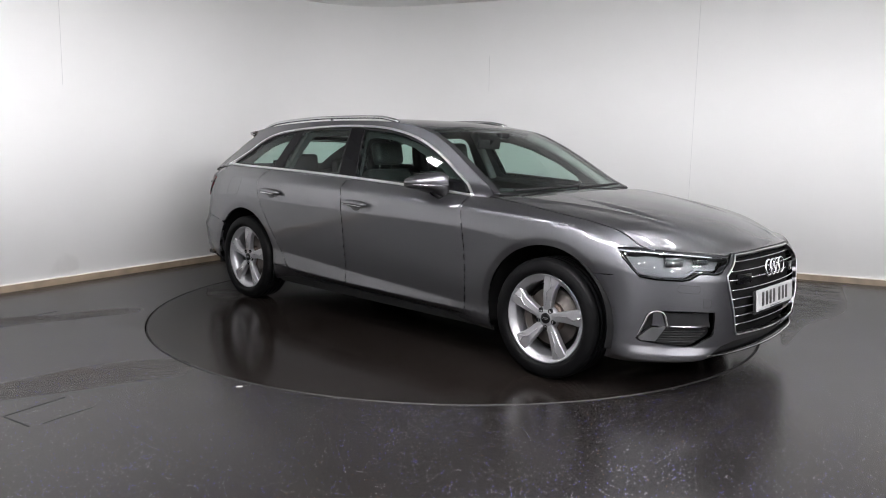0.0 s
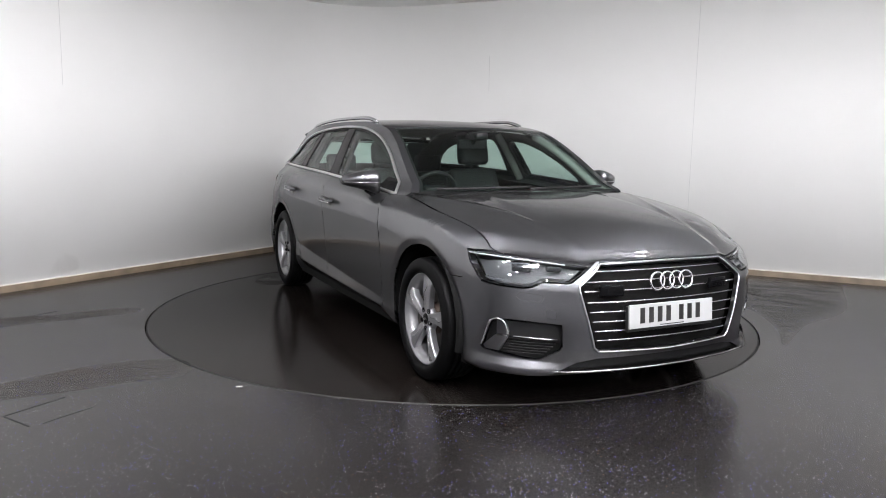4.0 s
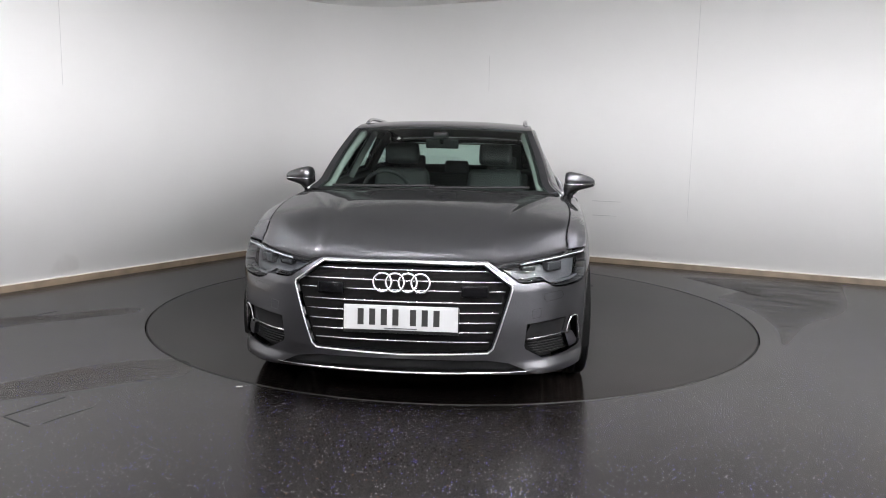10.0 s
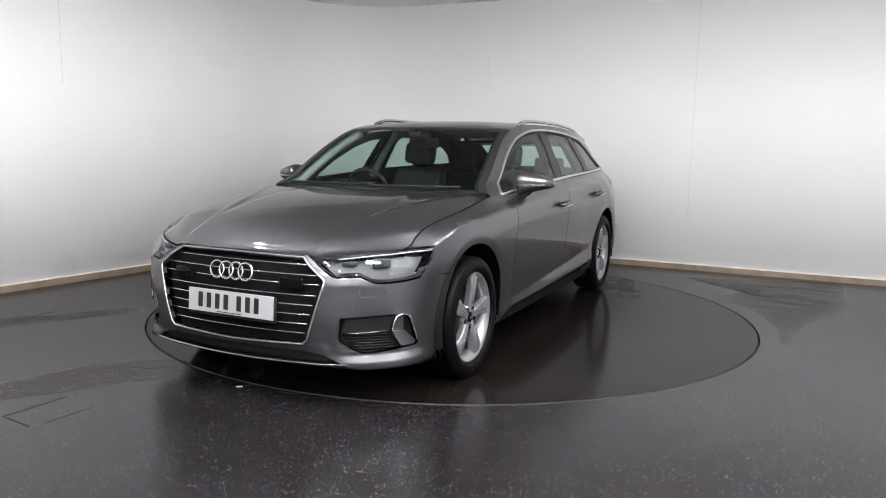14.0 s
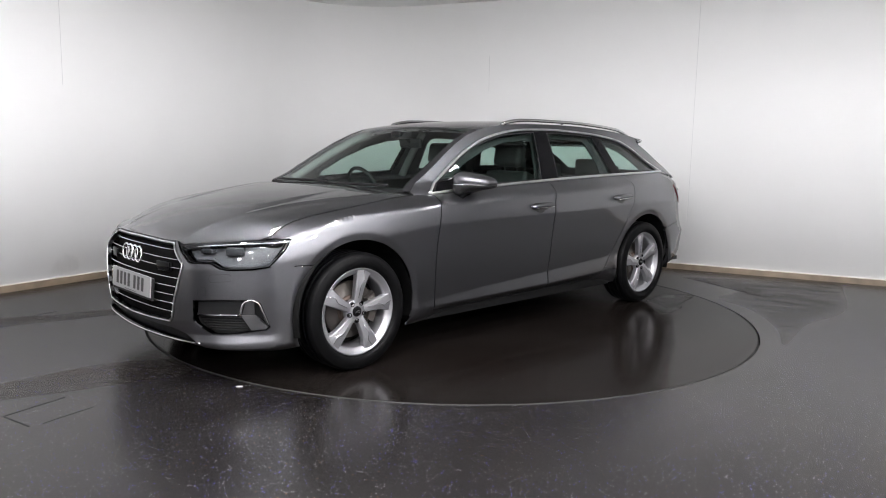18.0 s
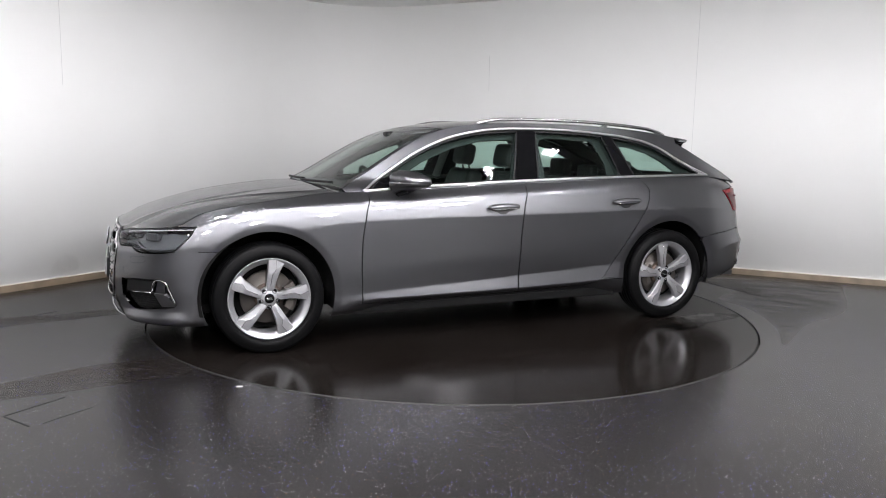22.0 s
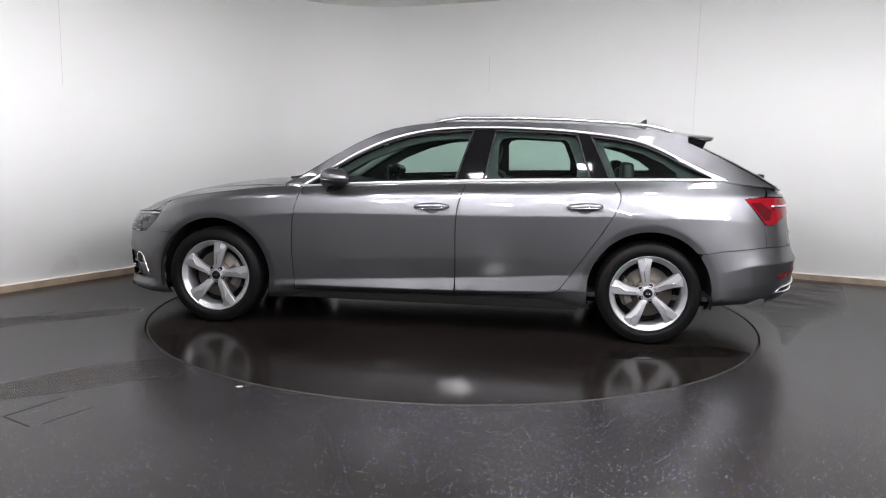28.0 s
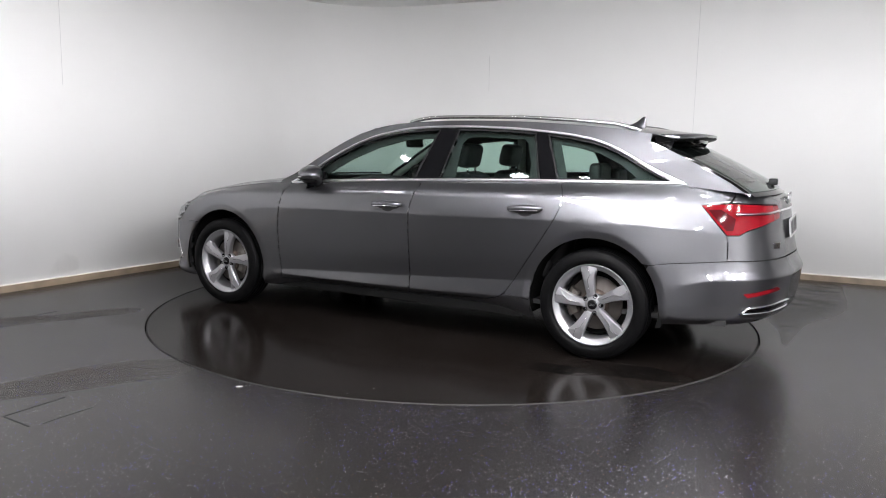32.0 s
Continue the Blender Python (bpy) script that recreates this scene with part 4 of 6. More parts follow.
        panel("intake_blade", [(s * q_fog(y), z) for y, z in blade], lambda q, z: nose(q, z, -0.010), GRILLE_SATIN, fog, gap=0, step=0.02, flange=0.03, label="satin silver bracket")
        up = [(0.755, 0.376), (0.770, 0.452), (0.795, 0.452), (0.795, 0.376)]
        panel("intake_facet", [(s * q_fog(y), z) for y, z in up], lambda q, z: nose(q, z, -0.026), PAINT, fog, gap=0, step=0.02, flange=0.02)
        edge = smooth_line([(0.752, 0.376), (0.758, 0.42), (0.768, 0.452), (0.785, 0.460), (0.802, 0.450), (0.82, 0.40), (0.842, 0.32)], 0.015)
        part("intake_frame", tube_bm([nose(s * q_fog(y), z, 0.0) for y, z in edge], 0.005, 8), CHROME, fog, "thin chrome bracket frame")
        # washer flap outline
        fl = [(0.655, 0.585), (0.735, 0.592), (0.745, 0.572), (0.735, 0.556), (0.66, 0.548), (0.65, 0.565)]
        part("washer_flap", tube_bm([nose(s * q_of(y), z, 0.0) for y, z in dense(fl, 0.02)], 0.0007, 5, True), BLACK, bumper, "fine joint of the lamp-washer flap")
        sq = [(0.595, 0.515), (0.637, 0.52), (0.635, 0.478), (0.598, 0.475)]
        part("parking_sensor", tube_bm([nose(s * q_of(y), z, 0.0) for y, z in dense(sq, 0.012)], 0.0007, 5, True), BLACK, bumper, "fine square joint of a parking sensor")
    # intake below the grille and the bright lip
    low = [(0, 0.285), (q_of(0.40), 0.283), (q_of(0.50), 0.266), (q_of(0.62), 0.209), (q_of(0.66), 0.198), (q_of(0.55), 0.196), (0, 0.196)]
    panel("lower_intake", both(low), lambda q, z: nose(q, z, -0.022), BLACK, car, gap=0, step=0.04, flange=0.05, label="black lower air intake")
    ys = np.linspace(-0.60, 0.60, 41)
    pts = [nose(math.copysign(q_of(abs(y)), y), 0.216 + 0.012 * (abs(y) / 0.6) ** 3, 0.012 - 0.008 * (abs(y) / 0.6) ** 2) for y in ys]
    part("lip_strip", tube_bm(pts, [0.0075 * min(1, 0.25 + 4 * (0.6 - abs(y))) for y in ys], 8, flat=0.9), SATIN, car, "satin silver strip along the front lip")
    bm = bmesh.new()
    qs = np.linspace(-q_of(0.80), q_of(0.80), 60)
    r = [[bm.verts.new(nose(q, z, o)) for z, o in ((0.215, -0.01), (0.195, -0.012), (0.175, -0.06), (0.175, -0.4))] for q in qs]
    for i in range(len(qs) - 1):
        for k in range(3):
            bm.faces.new((r[i][k], r[i][k + 1], r[i + 1][k + 1], r[i + 1][k]))
    bmesh.ops.recalc_face_normals(bm, faces=bm.faces)
    part("front_lip", bm, BLACK, car, "matt black front lip")
    # lamps
    for s in (1, -1):
        out = HL_TOP + HL_LOW
        lamp = panel("headlight", [(u, z) for u, z in out], lambda u, z: flank(u, z, s, -0.065), LAMP_INNER, car, gap=-0.004, step=0.03, flange=0, label="LED headlight with a dark grey inside and clear cover")
        panel("lamp_cover", out, lambda u, z: flank(u, z, s, 0.001), LAMP_GLASS, lamp, gap=0.004, step=0.025, flange=0.012, label="clear cover", rows=body_rows)
        rim = panel("lamp_rim", out, lambda u, z: flank(u, z, s, -0.002), LAMP_RIM, lamp, [shrink(dense(out, 0.02), 0.0045)], gap=0.003, step=0.02, flange=0.045, label="black lamp surround")
        top = smooth_line([(u, z - 0.0125) for u, z in HL_TOP][1:], 0.03)
        part("light_guide", tube_bm([flank(u, z, s, -0.008) for u, z in top], 0.0036, 8), LAMP_WHITE, lamp, "thin white light guide")
        low_guide = [(ux(1.985), 0.648), (ux(2.06), 0.640), (uy(0.72), 0.637), (uy(0.69), 0.645), (uy(0.655), 0.668), (uy(0.54), 0.665)]
        pale = low_guide + [(u, z + 0.012) for u, z in HL_LOW[1:-1][::-1]]
        panel("lamp_block", pale, lambda u, z: flank(u, z, s, -0.03), LAMP_PALE, lamp, gap=0, step=0.02, flange=0.02, label="pale grey lamp block")
        for y0, y1, z0, z1 in ((0.575, 0.645, 0.682, 0.708), (0.70, 0.79, 0.675, 0.72)):
            ym = (y0 + y1) / 2
            p = nose(s * q_of(min(ym, 0.8)), (z0 + z1) / 2, -0.05)
            bm = box_bm(-0.03, 0.02, -(y1 - y0) / 2, (y1 - y0) / 2, -(z1 - z0) / 2, (z1 - z0) / 2, 0.008)
            bmesh.ops.rotate(bm, cent=(0, 0, 0), matrix=Matrix.Rotation(s * (0.45 if ym < 0.68 else 0.75), 3, "Z"), verts=bm.verts)
            bmesh.ops.translate(bm, vec=p, verts=bm.verts)
            part("projector", bm, LENS, lamp, "dark lens module")


DOOR_GAP_A = smooth_line([(0.835, 0.965), (0.872, 0.85), (0.897, 0.70), (0.902, 0.5), (0.895, 0.36), (0.893, 0.262)], 0.03)
GAP_B = smooth_line([(-0.268, 1.02), (-0.245, 0.94), (-0.222, 0.86), (-0.212, 0.76), (-0.21, 0.5), (-0.208, 0.272)], 0.03)
GAP_C = smooth_line([(-1.215, 1.05), (-1.252, 0.99), (-1.262, 0.95), (-1.245, 0.88), (-1.18, 0.76), (-1.06, 0.575), (-0.945, 0.405), (-0.90, 0.345), (-0.85, 0.312), (-0.78, 0.296)], 0.025)


def door_bottom(x):
    return line([(0.9, 0.262), (-0.2, 0.272), (-0.8, 0.294), (-1.1, 0.30)], x)


def belt_row(x0, x1, n=30):
    return [(x, top_row(x)) for x in np.linspace(x0, x1, n)]


def cut_above(pts):
    """The part of a gap line that lies below the belt, ended on it."""
    return [(x, z) for x, z in pts if z < top_row(x) - 0.004]


def add_sides():
    a, b, c = cut_above(DOOR_GAP_A), cut_above(GAP_B), cut_above(GAP_C)
    for s in (1, -1):
        f = lambda u, z: flank(u, z, s)
        # front wing
        poly = arch(WHEEL_X, 194, 45)
        poly += SPLIT[1:]
        poly += [HL_LOW[0]] + [(u, z + 0.003) for u, z in HL_TOP[::-1] if u < U_CORNER]
        poly += [(u, edge_z(u)) for u in np.linspace(U_CORNER, a[0][0], 70)]
        poly += a
        poly += [(1.06, 0.25)]
        panel("front_wing", poly, f, PAINT, car, rows=body_rows, gap=0.003, flange=0.008, rings_at=(WHEEL_X,))
        # doors
        front = belt_row(a[0][0], b[0][0], 30) + b + [(x, door_bottom(x)) for x in np.linspace(-0.2, 0.88, 20)] + a[::-1]
        door = panel("front_door", front, f, PAINT, car, rows=body_rows, gap=0.0042, flange=0.008)
        rear = belt_row(b[0][0], c[0][0], 26) + c + [(x, door_bottom(x)) for x in np.linspace(-0.74, -0.22, 12)] + b[::-1]
        rdoor = panel("rear_door", rear, f, PAINT, car, rows=body_rows, gap=0.0042, flange=0.008)
        # sill
        sill = [(x, door_bottom(x) - 0.001) for x in np.linspace(1.075, -0.78, 40)] + [(-0.85, 0.311), (-0.905, 0.341), (-1.0, 0.327), (-1.0726, 0.3213)]
        ends = arch(-WHEEL_X, -3.2, -21, 5)
        sill += [(x, z) for x, z in ends[1:]] + [(x, top_row(x, 0)) for x in np.linspace(-1.09, 1.09, 40)]
        panel("side_sill", sill, f, PAINT, car, rows=body_rows, gap=0.001, flange=0.008)
        # rear wing
        quarter = belt_row(c[0][0], -2.28, 24)
        quarter = [(ux(x), top_row(ux(x))) for x, _ in quarter]
        quarter += [(ux(-2.20), 0.965), (ux(-2.05), 0.952), (ux(-2.19), 0.789), (ux(-2.20), 0.74), (ux(-2.20), 0.648), (ux(-2.1), 0.640), (ux(-1.9), 0.622), (-1.79, 0.602)]
        quarter += arch(-WHEEL_X, 143, -3.2, 26)[1:] + [(-1.0, 0.328), (-0.905, 0.342)] + [(x, z) for x, z in c[::-1] if z > 0.355]
        panel("rear_wing", quarter, f, PAINT, car, rows=body_rows, gap=0.0013, rings_at=(-WHEEL_X,))
        # handles
        for x0, x1, z0, z1, d in ((0.075, -0.185, 0.856, 0.862, door), (-0.91, -1.165, 0.880, 0.888, rdoor)):
            n = 16
            xs = np.linspace(x0 - 0.02, x1 + 0.02, n)
            zm = lambda i: z0 + (z1 - z0) * i / (n - 1) + 0.005 * math.sin(math.pi * i / (n - 1))
            pts = [flank(x, zm(i), s, 0.012 + 0.026 * min(1, 4 * math.sin(math.pi * i / (n - 1)))) for i, x in enumerate(xs)]
            rad = [0.010 + 0.012 * max(0.0, math.sin(math.pi * i / (n - 1))) ** 0.4 for i in range(n)]
            part("handle", tube_bm(pts, rad, 12, flat=0.95), PAINT, d, "grey grip with a chrome strip")
            pts2 = [p + Vector((0, s * rad[i + 1] * 0.72, -rad[i + 1] * 0.62)) for i, p in enumerate(pts[1:-1])]
            part("handle_strip", tube_bm(pts2, 0.0048, 6), CHROME, d, "chrome strip")
            # flat dark patches on the door paint the shade of the handle's hollows
            cup = [((x0 + x1) / 2 + 0.098 * math.copysign(abs(math.cos(k * math.tau / 24)) ** 0.8, math.cos(k * math.tau / 24)), (z0 + z1) / 2 - 0.004 + (0.024 if k < 12 else 0.030) * math.sin(k * math.tau / 24)) for k in range(24)]
            panel("handle_recess", cup, lambda u, z: flank(u, z, s, 0.0015), RECESS_SHADE, d, gap=0, step=0.02, flange=0.002, label="dark patch painting the shade behind the grip")
            low = [((x0 + x1) / 2 + 0.045 * math.cos(k * math.tau / 20), (z0 + z1) / 2 - 0.024 + 0.024 * math.sin(k * math.tau / 20)) for k in range(20)]
            panel("handle_cup", low, lambda u, z: flank(u, z, s, 0.003), RECESS_SHADE, d, gap=0, step=0.02, flange=0.002, label="dark patch painting the shade of the finger hollow")
        # fuel flap joint on the right wing
        if s == -1:
            fl = [(-1.62 + 0.095 * math.copysign(abs(math.cos(k)) ** 0.4, math.cos(k)), 0.90 + 0.07 * math.copysign(abs(math.sin(k)) ** 0.4, math.sin(k))) for k in np.linspace(0, math.tau, 40, endpoint=False)]
            part("fuel_flap", tube_bm([flank(ux(x), z, s, 0.0) for x, z in fl], 0.0008, 5, True), BLACK, car, "fine joint of the fuel flap")


# dark tone that stands in for shade in the handle hollows
RECESS_SHADE = material("painted_recess_shade", (0.025, 0.025, 0.026), 0.4, 0.5, 0.3)


U_CORNER = ux(2.055)   # where the shut line leaves the lamp's top


def ease(v):
    v = min(1, max(0, v))
    return v * v * (3 - 2 * v)


def edge_z(u):
    """Height of the bonnet's shut line: on the lamp tops in front, on the wings behind."""
    w = ease((u - U_CORNER + 0.16) / 0.16) if u < U_CORNER else 1 - ease((u - uy(0.47)) / (uy(0.40) - uy(0.47)))
    us, zs = zip(*sorted(HL_TOP))
    return top_row(u) * (1 - w) + (float(np.interp(u, us, zs)) + 0.005) * w


# the bonnet's height along its middle, and the crease that runs out from the grille's corner (x, y, z)
BONNET_MID = [(2.285, 0.735), (2.24, 0.757), (2.17, 0.790), (2.07, 0.831), (1.96, 0.868), (1.81, 0.904), (1.66, 0.932), (1.51, 0.954), (1.35, 0.972), (1.17, 0.990), (1.0, 1.0)]
BONNET_CREASE = [(2.26, 0.40, 0.726), (2.1, 0.420, 0.792), (1.963, 0.439, 0.839), (1.825, 0.469, 0.875), (1.688, 0.507, 0.902), (1.55, 0.552, 0.922), (1.413, 0.605, 0.938), (1.275, 0.666, 0.951), (1.137, 0.720, 0.964), (1.0, 0.755, 0.976)]


def bonnet_point(a, b):
    """The bonnet: a from right to left, b from the nose to the windscreen."""
    QC = U0 - U_CORNER
    UB = 0.99
    a = (a * 2 - 1) * 0.9965

    def front(t):
        q = t * QC
        return nose(q, edge_z(U0 - abs(q)))

    def side(sg, t):
        u = (U0 - QC) + (UB - (U0 - QC)) * t
        return flank(u, edge_z(u), sg)

    def rear(t):
        e = side(1, 1)
        return Vector((e.x + 0.11 * (1 - abs(t) ** 2.2), t * e.y, e.z + 0.034 * (1 - t * t)))

    def flat(a):
        t01 = (a + 1) / 2
        p = front(a) * (1 - b) + rear(a) * b + side(-1, b) * (1 - t01) + side(1, b) * t01
        return p - (front(-1) * (1 - t01) * (1 - b) + front(1) * t01 * (1 - b) + side(-1, 1) * (1 - t01) * b + side(1, 1) * t01 * b)
    p, mid = flat(a), flat(0.0)
    ac = 0.6
    for _ in range(3):
        k = flat(ac)
        ac = min(0.90, max(0.35, ac * line(BONNET_CREASE, k.x) / k.y))
    k = flat(ac)
    fade = ease(b / 0.10) * (1 - b ** 8)
    rise_mid = (line(BONNET_MID, mid.x) - mid.z) * ease(b / 0.05) * (1 - b ** 8)
    rise_k = (line(BONNET_CREASE, k.x, 2) - k.z) * fade
    r = abs(a) / ac
    if r < 1:
        p.z += rise_mid + (rise_k - rise_mid) * r * r
    else:
        p.z += rise_k * (1 - (abs(a) - ac) / (1 - ac))
    p.z += 0.006 * math.exp(-((abs(a) - ac) / 0.035) ** 2) * fade
    return p


def pillar_point(t):
    """A windscreen edge point of the left side, t from the base to the roof."""
    pts = [r for r in RAIL if r[0] > 0.2]
    c = np.concatenate(([0], np.cumsum([math.hypot(b[0] - a[0], b[1] - a[1]) for a, b in zip(pts, pts[1:])])))
    x = float(np.interp(t * c[-1], c, [p[0] for p in pts]))
    z = float(np.interp(t * c[-1], c, [p[1] for p in pts]))
    return house(x, z)


def screen_point(a, b, out=0.0, trim=0.0):
    e = pillar_point(b)
    t = (a * 2 - 1)
    y = t * e.y
    bow = 0.08 * (1 - b) + 0.03 * b
    w = 1 - abs(t) ** 2.3
    return Vector((e.x + bow * w + out * 0.5, y, e.z + 0.020 * b * w + out * 0.85))


def roof_point(a, b, out=0.0):
    t = a * 2 - 1
    x = 0.25 + (-1.70 - 0.25) * b
    e = house(x, line(RAIL, x))
    w = 1 - abs(t) ** 2.3
    bow = 0.03 * (1 - b) ** 6 - 0.10 * b ** 6
    return Vector((x + bow * w, t * e.y, e.z + (0.020 + 0.008 * math.sin(math.pi * b)) * w + out))


def hatch_edge(b):
    pts = HATCH[1:]
    c = np.concatenate(([0], np.cumsum([math.hypot(q[0] - p[0], q[1] - p[1]) for p, q in zip(pts, pts[1:])])))
    x = float(np.interp(b * c[-1], c, [p[0] for p in pts]))
    z = float(np.interp(b * c[-1], c, [p[1] for p in pts]))
    return house(x, z)


def rear_point(a, b, out=0.0):
    t = a * 2 - 1
    e = hatch_edge(b)
    w = 1 - t * t
    return Vector((e.x - 0.022 * math.sin(math.pi * min(1, b * 1.2 + 0.1) * 0.5) - (0.085 + 0.01 * b) * w - out * 0.5, t * e.y * 0.972, e.z + 0.01 * (1 - b) * w + out * 0.85))


WIN_LOW = [(0.845, 0.958), (0.48, 0.984), (0.1, 1.003), (-0.27, 1.020), (-0.9, 1.041), (-1.4, 1.052), (-1.90, 1.060)]
WIN_TOP = [(-1.925, 1.064), (-1.80, 1.115), (-1.66, 1.180), (-1.53, 1.247), (-1.40, 1.297), (-1.25, 1.329), (-1.08, 1.350), (-0.75, 1.374), (-0.36, 1.380), (-0.01, 1.358), (0.25, 1.300), (0.48, 1.203), (0.71, 1.063), (0.865, 0.962)]


def add_upper():
    bonnet = sheet("bonnet", bonnet_point, 110, 70, PAINT, car, "", flange=0.02)
    # windscreen, with its black border
    sheet("windscreen", lambda a, b: screen_point(0.02 + 0.96 * a, 0.02 + 0.965 * b, 0.002), 30, 20, SCREEN_GLASS, car, "clear windscreen with a faint green tint", up=(1, 0, 1))
    def border(name, a0, a1, b0, b1):
        sheet(name, lambda a, b: screen_point(a0 + (a1 - a0) * a, b0 + (b1 - b0) * b, -0.004), 24, 8, BLACK, car, "black windscreen border", up=(1, 0, 1))
    border("screen_border", 0.028, 0.046, 0.0, 1.0)
    border("screen_border", 0.954, 0.972, 0.0, 1.0)
    for a0, a1 in ((0.0, 0.032), (0.968, 1.0)):
        sheet("windscreen_pillar", lambda a, b: screen_point(a0 + (a1 - a0) * a, 0.01 + 0.98 * b, 0.0045), 6, 24, PAINT, car, up=(1, 0, 1), flange=0.01)
    border("screen_border", 0.035, 0.965, 0.955, 1.0)
    border("screen_border", 0.035, 0.965, 0.0, 0.045)
    # scuttle between bonnet and windscreen, and the wipers
    def scuttle(a, b):
        e, f = bonnet_point(a, 1), screen_point(a, 0.03)
        p = e * (1 - b) + f * b
        return Vector((p.x, p.y, p.z - 0.012 - 0.02 * math.sin(math.pi * b)))
    sheet("scuttle", scuttle, 30, 4, BLACK, car, "black plastic scuttle panel")
    for y0, y1 in ((-0.62, 0.02), (0.0, 0.60)):
        pts = []
        for i in range(12):
            y = y0 + (y1 - y0) * i / 11
            b = 0.012 + 0.025 * i / 11
            q = screen_point((y / max(0.3, pillar_point(b).y) + 1) / 2, b, 0.022)
            pts.append(q)
        part("wiper", tube_bm(pts, 0.009, 6), BLACK, car, "black windscreen wiper")
    # roof
    roof = sheet("roof", roof_point, 40, 60, PAINT, car, "", flange=0.015)
    for s in (1, -1):
        win = smooth_line(WIN_LOW, 0.04) + smooth_line(WIN_TOP, 0.03)
        f = lambda x, z: house(x, z, s)
        belt = [(x, belt_z(x) - 0.003) for x in np.linspace(0.97, -2.27, 80)]
        edge = [(x, z) for x, z in HATCH[::-1]] + smooth_line(RAIL[::-1], 0.04)[1:]
        frame = belt + edge
        panel("side_frame", frame, f, PAINT, car, [win], gap=0, step=0.03, flange=0.02)
        # bright window surround
        loop = [house(x, z, s, 0.004) for x, z in shrink(dense(win, 0.02), 0.004)]
        part("window_surround", tube_bm(loop, 0.0088, 8, True, up=Vector((0, s * 0.89, 0.45))), SURROUND, car, "bright chrome window surround")
        fin = [(-1.94, 1.058), (-1.80, 1.116), (-1.62, 1.199), (-1.63, 1.182), (-1.77, 1.112), (-1.845, 1.076), (-1.83, 1.060)]
        panel("surround_fin", fin, lambda x, z: house(x, z, s, 0.006), SURROUND, car, gap=0, step=0.03, flange=0.008, label="broad chrome end of the window surround")
        lowz = lambda x: line(WIN_LOW, x) + 0.011
        def topz(x):
            return line([r for r in WIN_TOP], x) - 0.016
        def cut(x0b, x0t, x1b, x1t):
            """Window area between two slanting lines, rearward and forward."""
            zb0, zt0 = lowz(x0b), topz(x0t)
            zb1, zt1 = lowz(x1b), topz(x1t)
            return [(x, lowz(x)) for x in np.linspace(x1b, x0b, 16)] + [(x, topz(x)) for x in np.linspace(x0t, x1t, 20)]
        front = [(x, lowz(x)) for x in np.linspace(0.80, -0.195, 20)] + [(x, topz(x)) for x in np.linspace(-0.295, 0.80, 36)]
        trim_b = cut(-0.372, -0.432, -0.200, -0.300)
        rear = cut(-1.075, -0.985, -0.377, -0.437)
        trim_c = cut(-1.185, -1.065, -1.080, -0.990)
        last = [(x, lowz(x)) for x in np.linspace(-1.19, -1.86, 20)] + [(x, topz(x)) for x in np.linspace(-1.88, -1.07, 36)]
        for name, poly in (("front_window", front), ("rear_window", rear), ("quarter_window", last)):
            panel(name, poly, lambda x, z: house(x, z, s, -0.006), GLASS, car, gap=0, step=0.05, flange=0, label="green-tinted side window")
            panel("window_seal", poly, lambda x, z: house(x, z, s, -0.003), BLACK, car, [shrink(dense(poly, 0.02), 0.009)], gap=-0.001, step=0.02, flange=0.02, label="black rubber window seal")
        for poly in (trim_b, trim_c):
            panel("pillar_trim", poly, lambda x, z: house(x, z, s, -0.002), GLOSS_BLACK, car, gap=0, step=0.04, flange=0.04, label="gloss black pillar trim")
        tri = [(0.80, lowz(0.80)), (0.56, lowz(0.56)), (0.60, 1.055), (0.72, topz(0.72))]
        panel("mirror_triangle", tri, lambda x, z: house(x, z, s, -0.001), GLOSS_BLACK, car, gap=0, step=0.04, flange=0.03, label="gloss black mirror base")
        # roof rail
        pts = []
        for i in range(40):
            t = i / 39
            x = -0.02 - 1.60 * t
            lift = 0.023 * min(1, max(0, math.sin(math.pi * t)) * 3.2) ** 0.7
            e = house(x, line(RAIL, x), s, 0.0)
            pts.append(Vector((x, e.y - s * 0.035, e.z + 0.004 + lift)))
        part("roof_rail", tube_bm(pts, 0.0125, 10, flat=1.0), SATIN, car, "satin silver roof rail")
    # tailgate glass, spoiler, aerial
    sheet("tailgate_window", lambda a, b: rear_point(0.03 + 0.94 * a, 0.10 + 0.84 * b, 0.004), 24, 16, GLASS, car, "dark tinted tailgate window", up=(-1, 0, 1))
    for a0, a1, b0, b1 in ((0, 0.07, 0, 1), (0.93, 1, 0, 1), (0.07, 0.93, 0, 0.12), (0.07, 0.93, 0.93, 1)):
        sheet("tailgate_border", lambda a, b: rear_point(a0 + (a1 - a0) * a, b0 + (b1 - b0) * b, 0.0), 16, 12, GLOSS_BLACK, car, "black tailgate glass border", up=(-1, 0, 1))
    for s in (1, -1):
        def lip(a, b):
            e = hatch_edge(b)
            e = Vector((e.x + 0.004, s * e.y * 0.985, e.z))
            return e + (rear_point(1 if s > 0 else 0, b) - e) * a
        sheet("tailgate_edge", lip, 3, 16, GLOSS_BLACK, car, "black edge of the tailgate glass", up=(0, s, 0.3))
    bm = bmesh.new()
    na = 24
    rows = []
    for i in range(na + 1):
        t = i / na * 2 - 1
        w = 1 - abs(t) ** 2.5
        e = roof_point(i / na, 1)
        tip = -1.845 - 0.10 * w
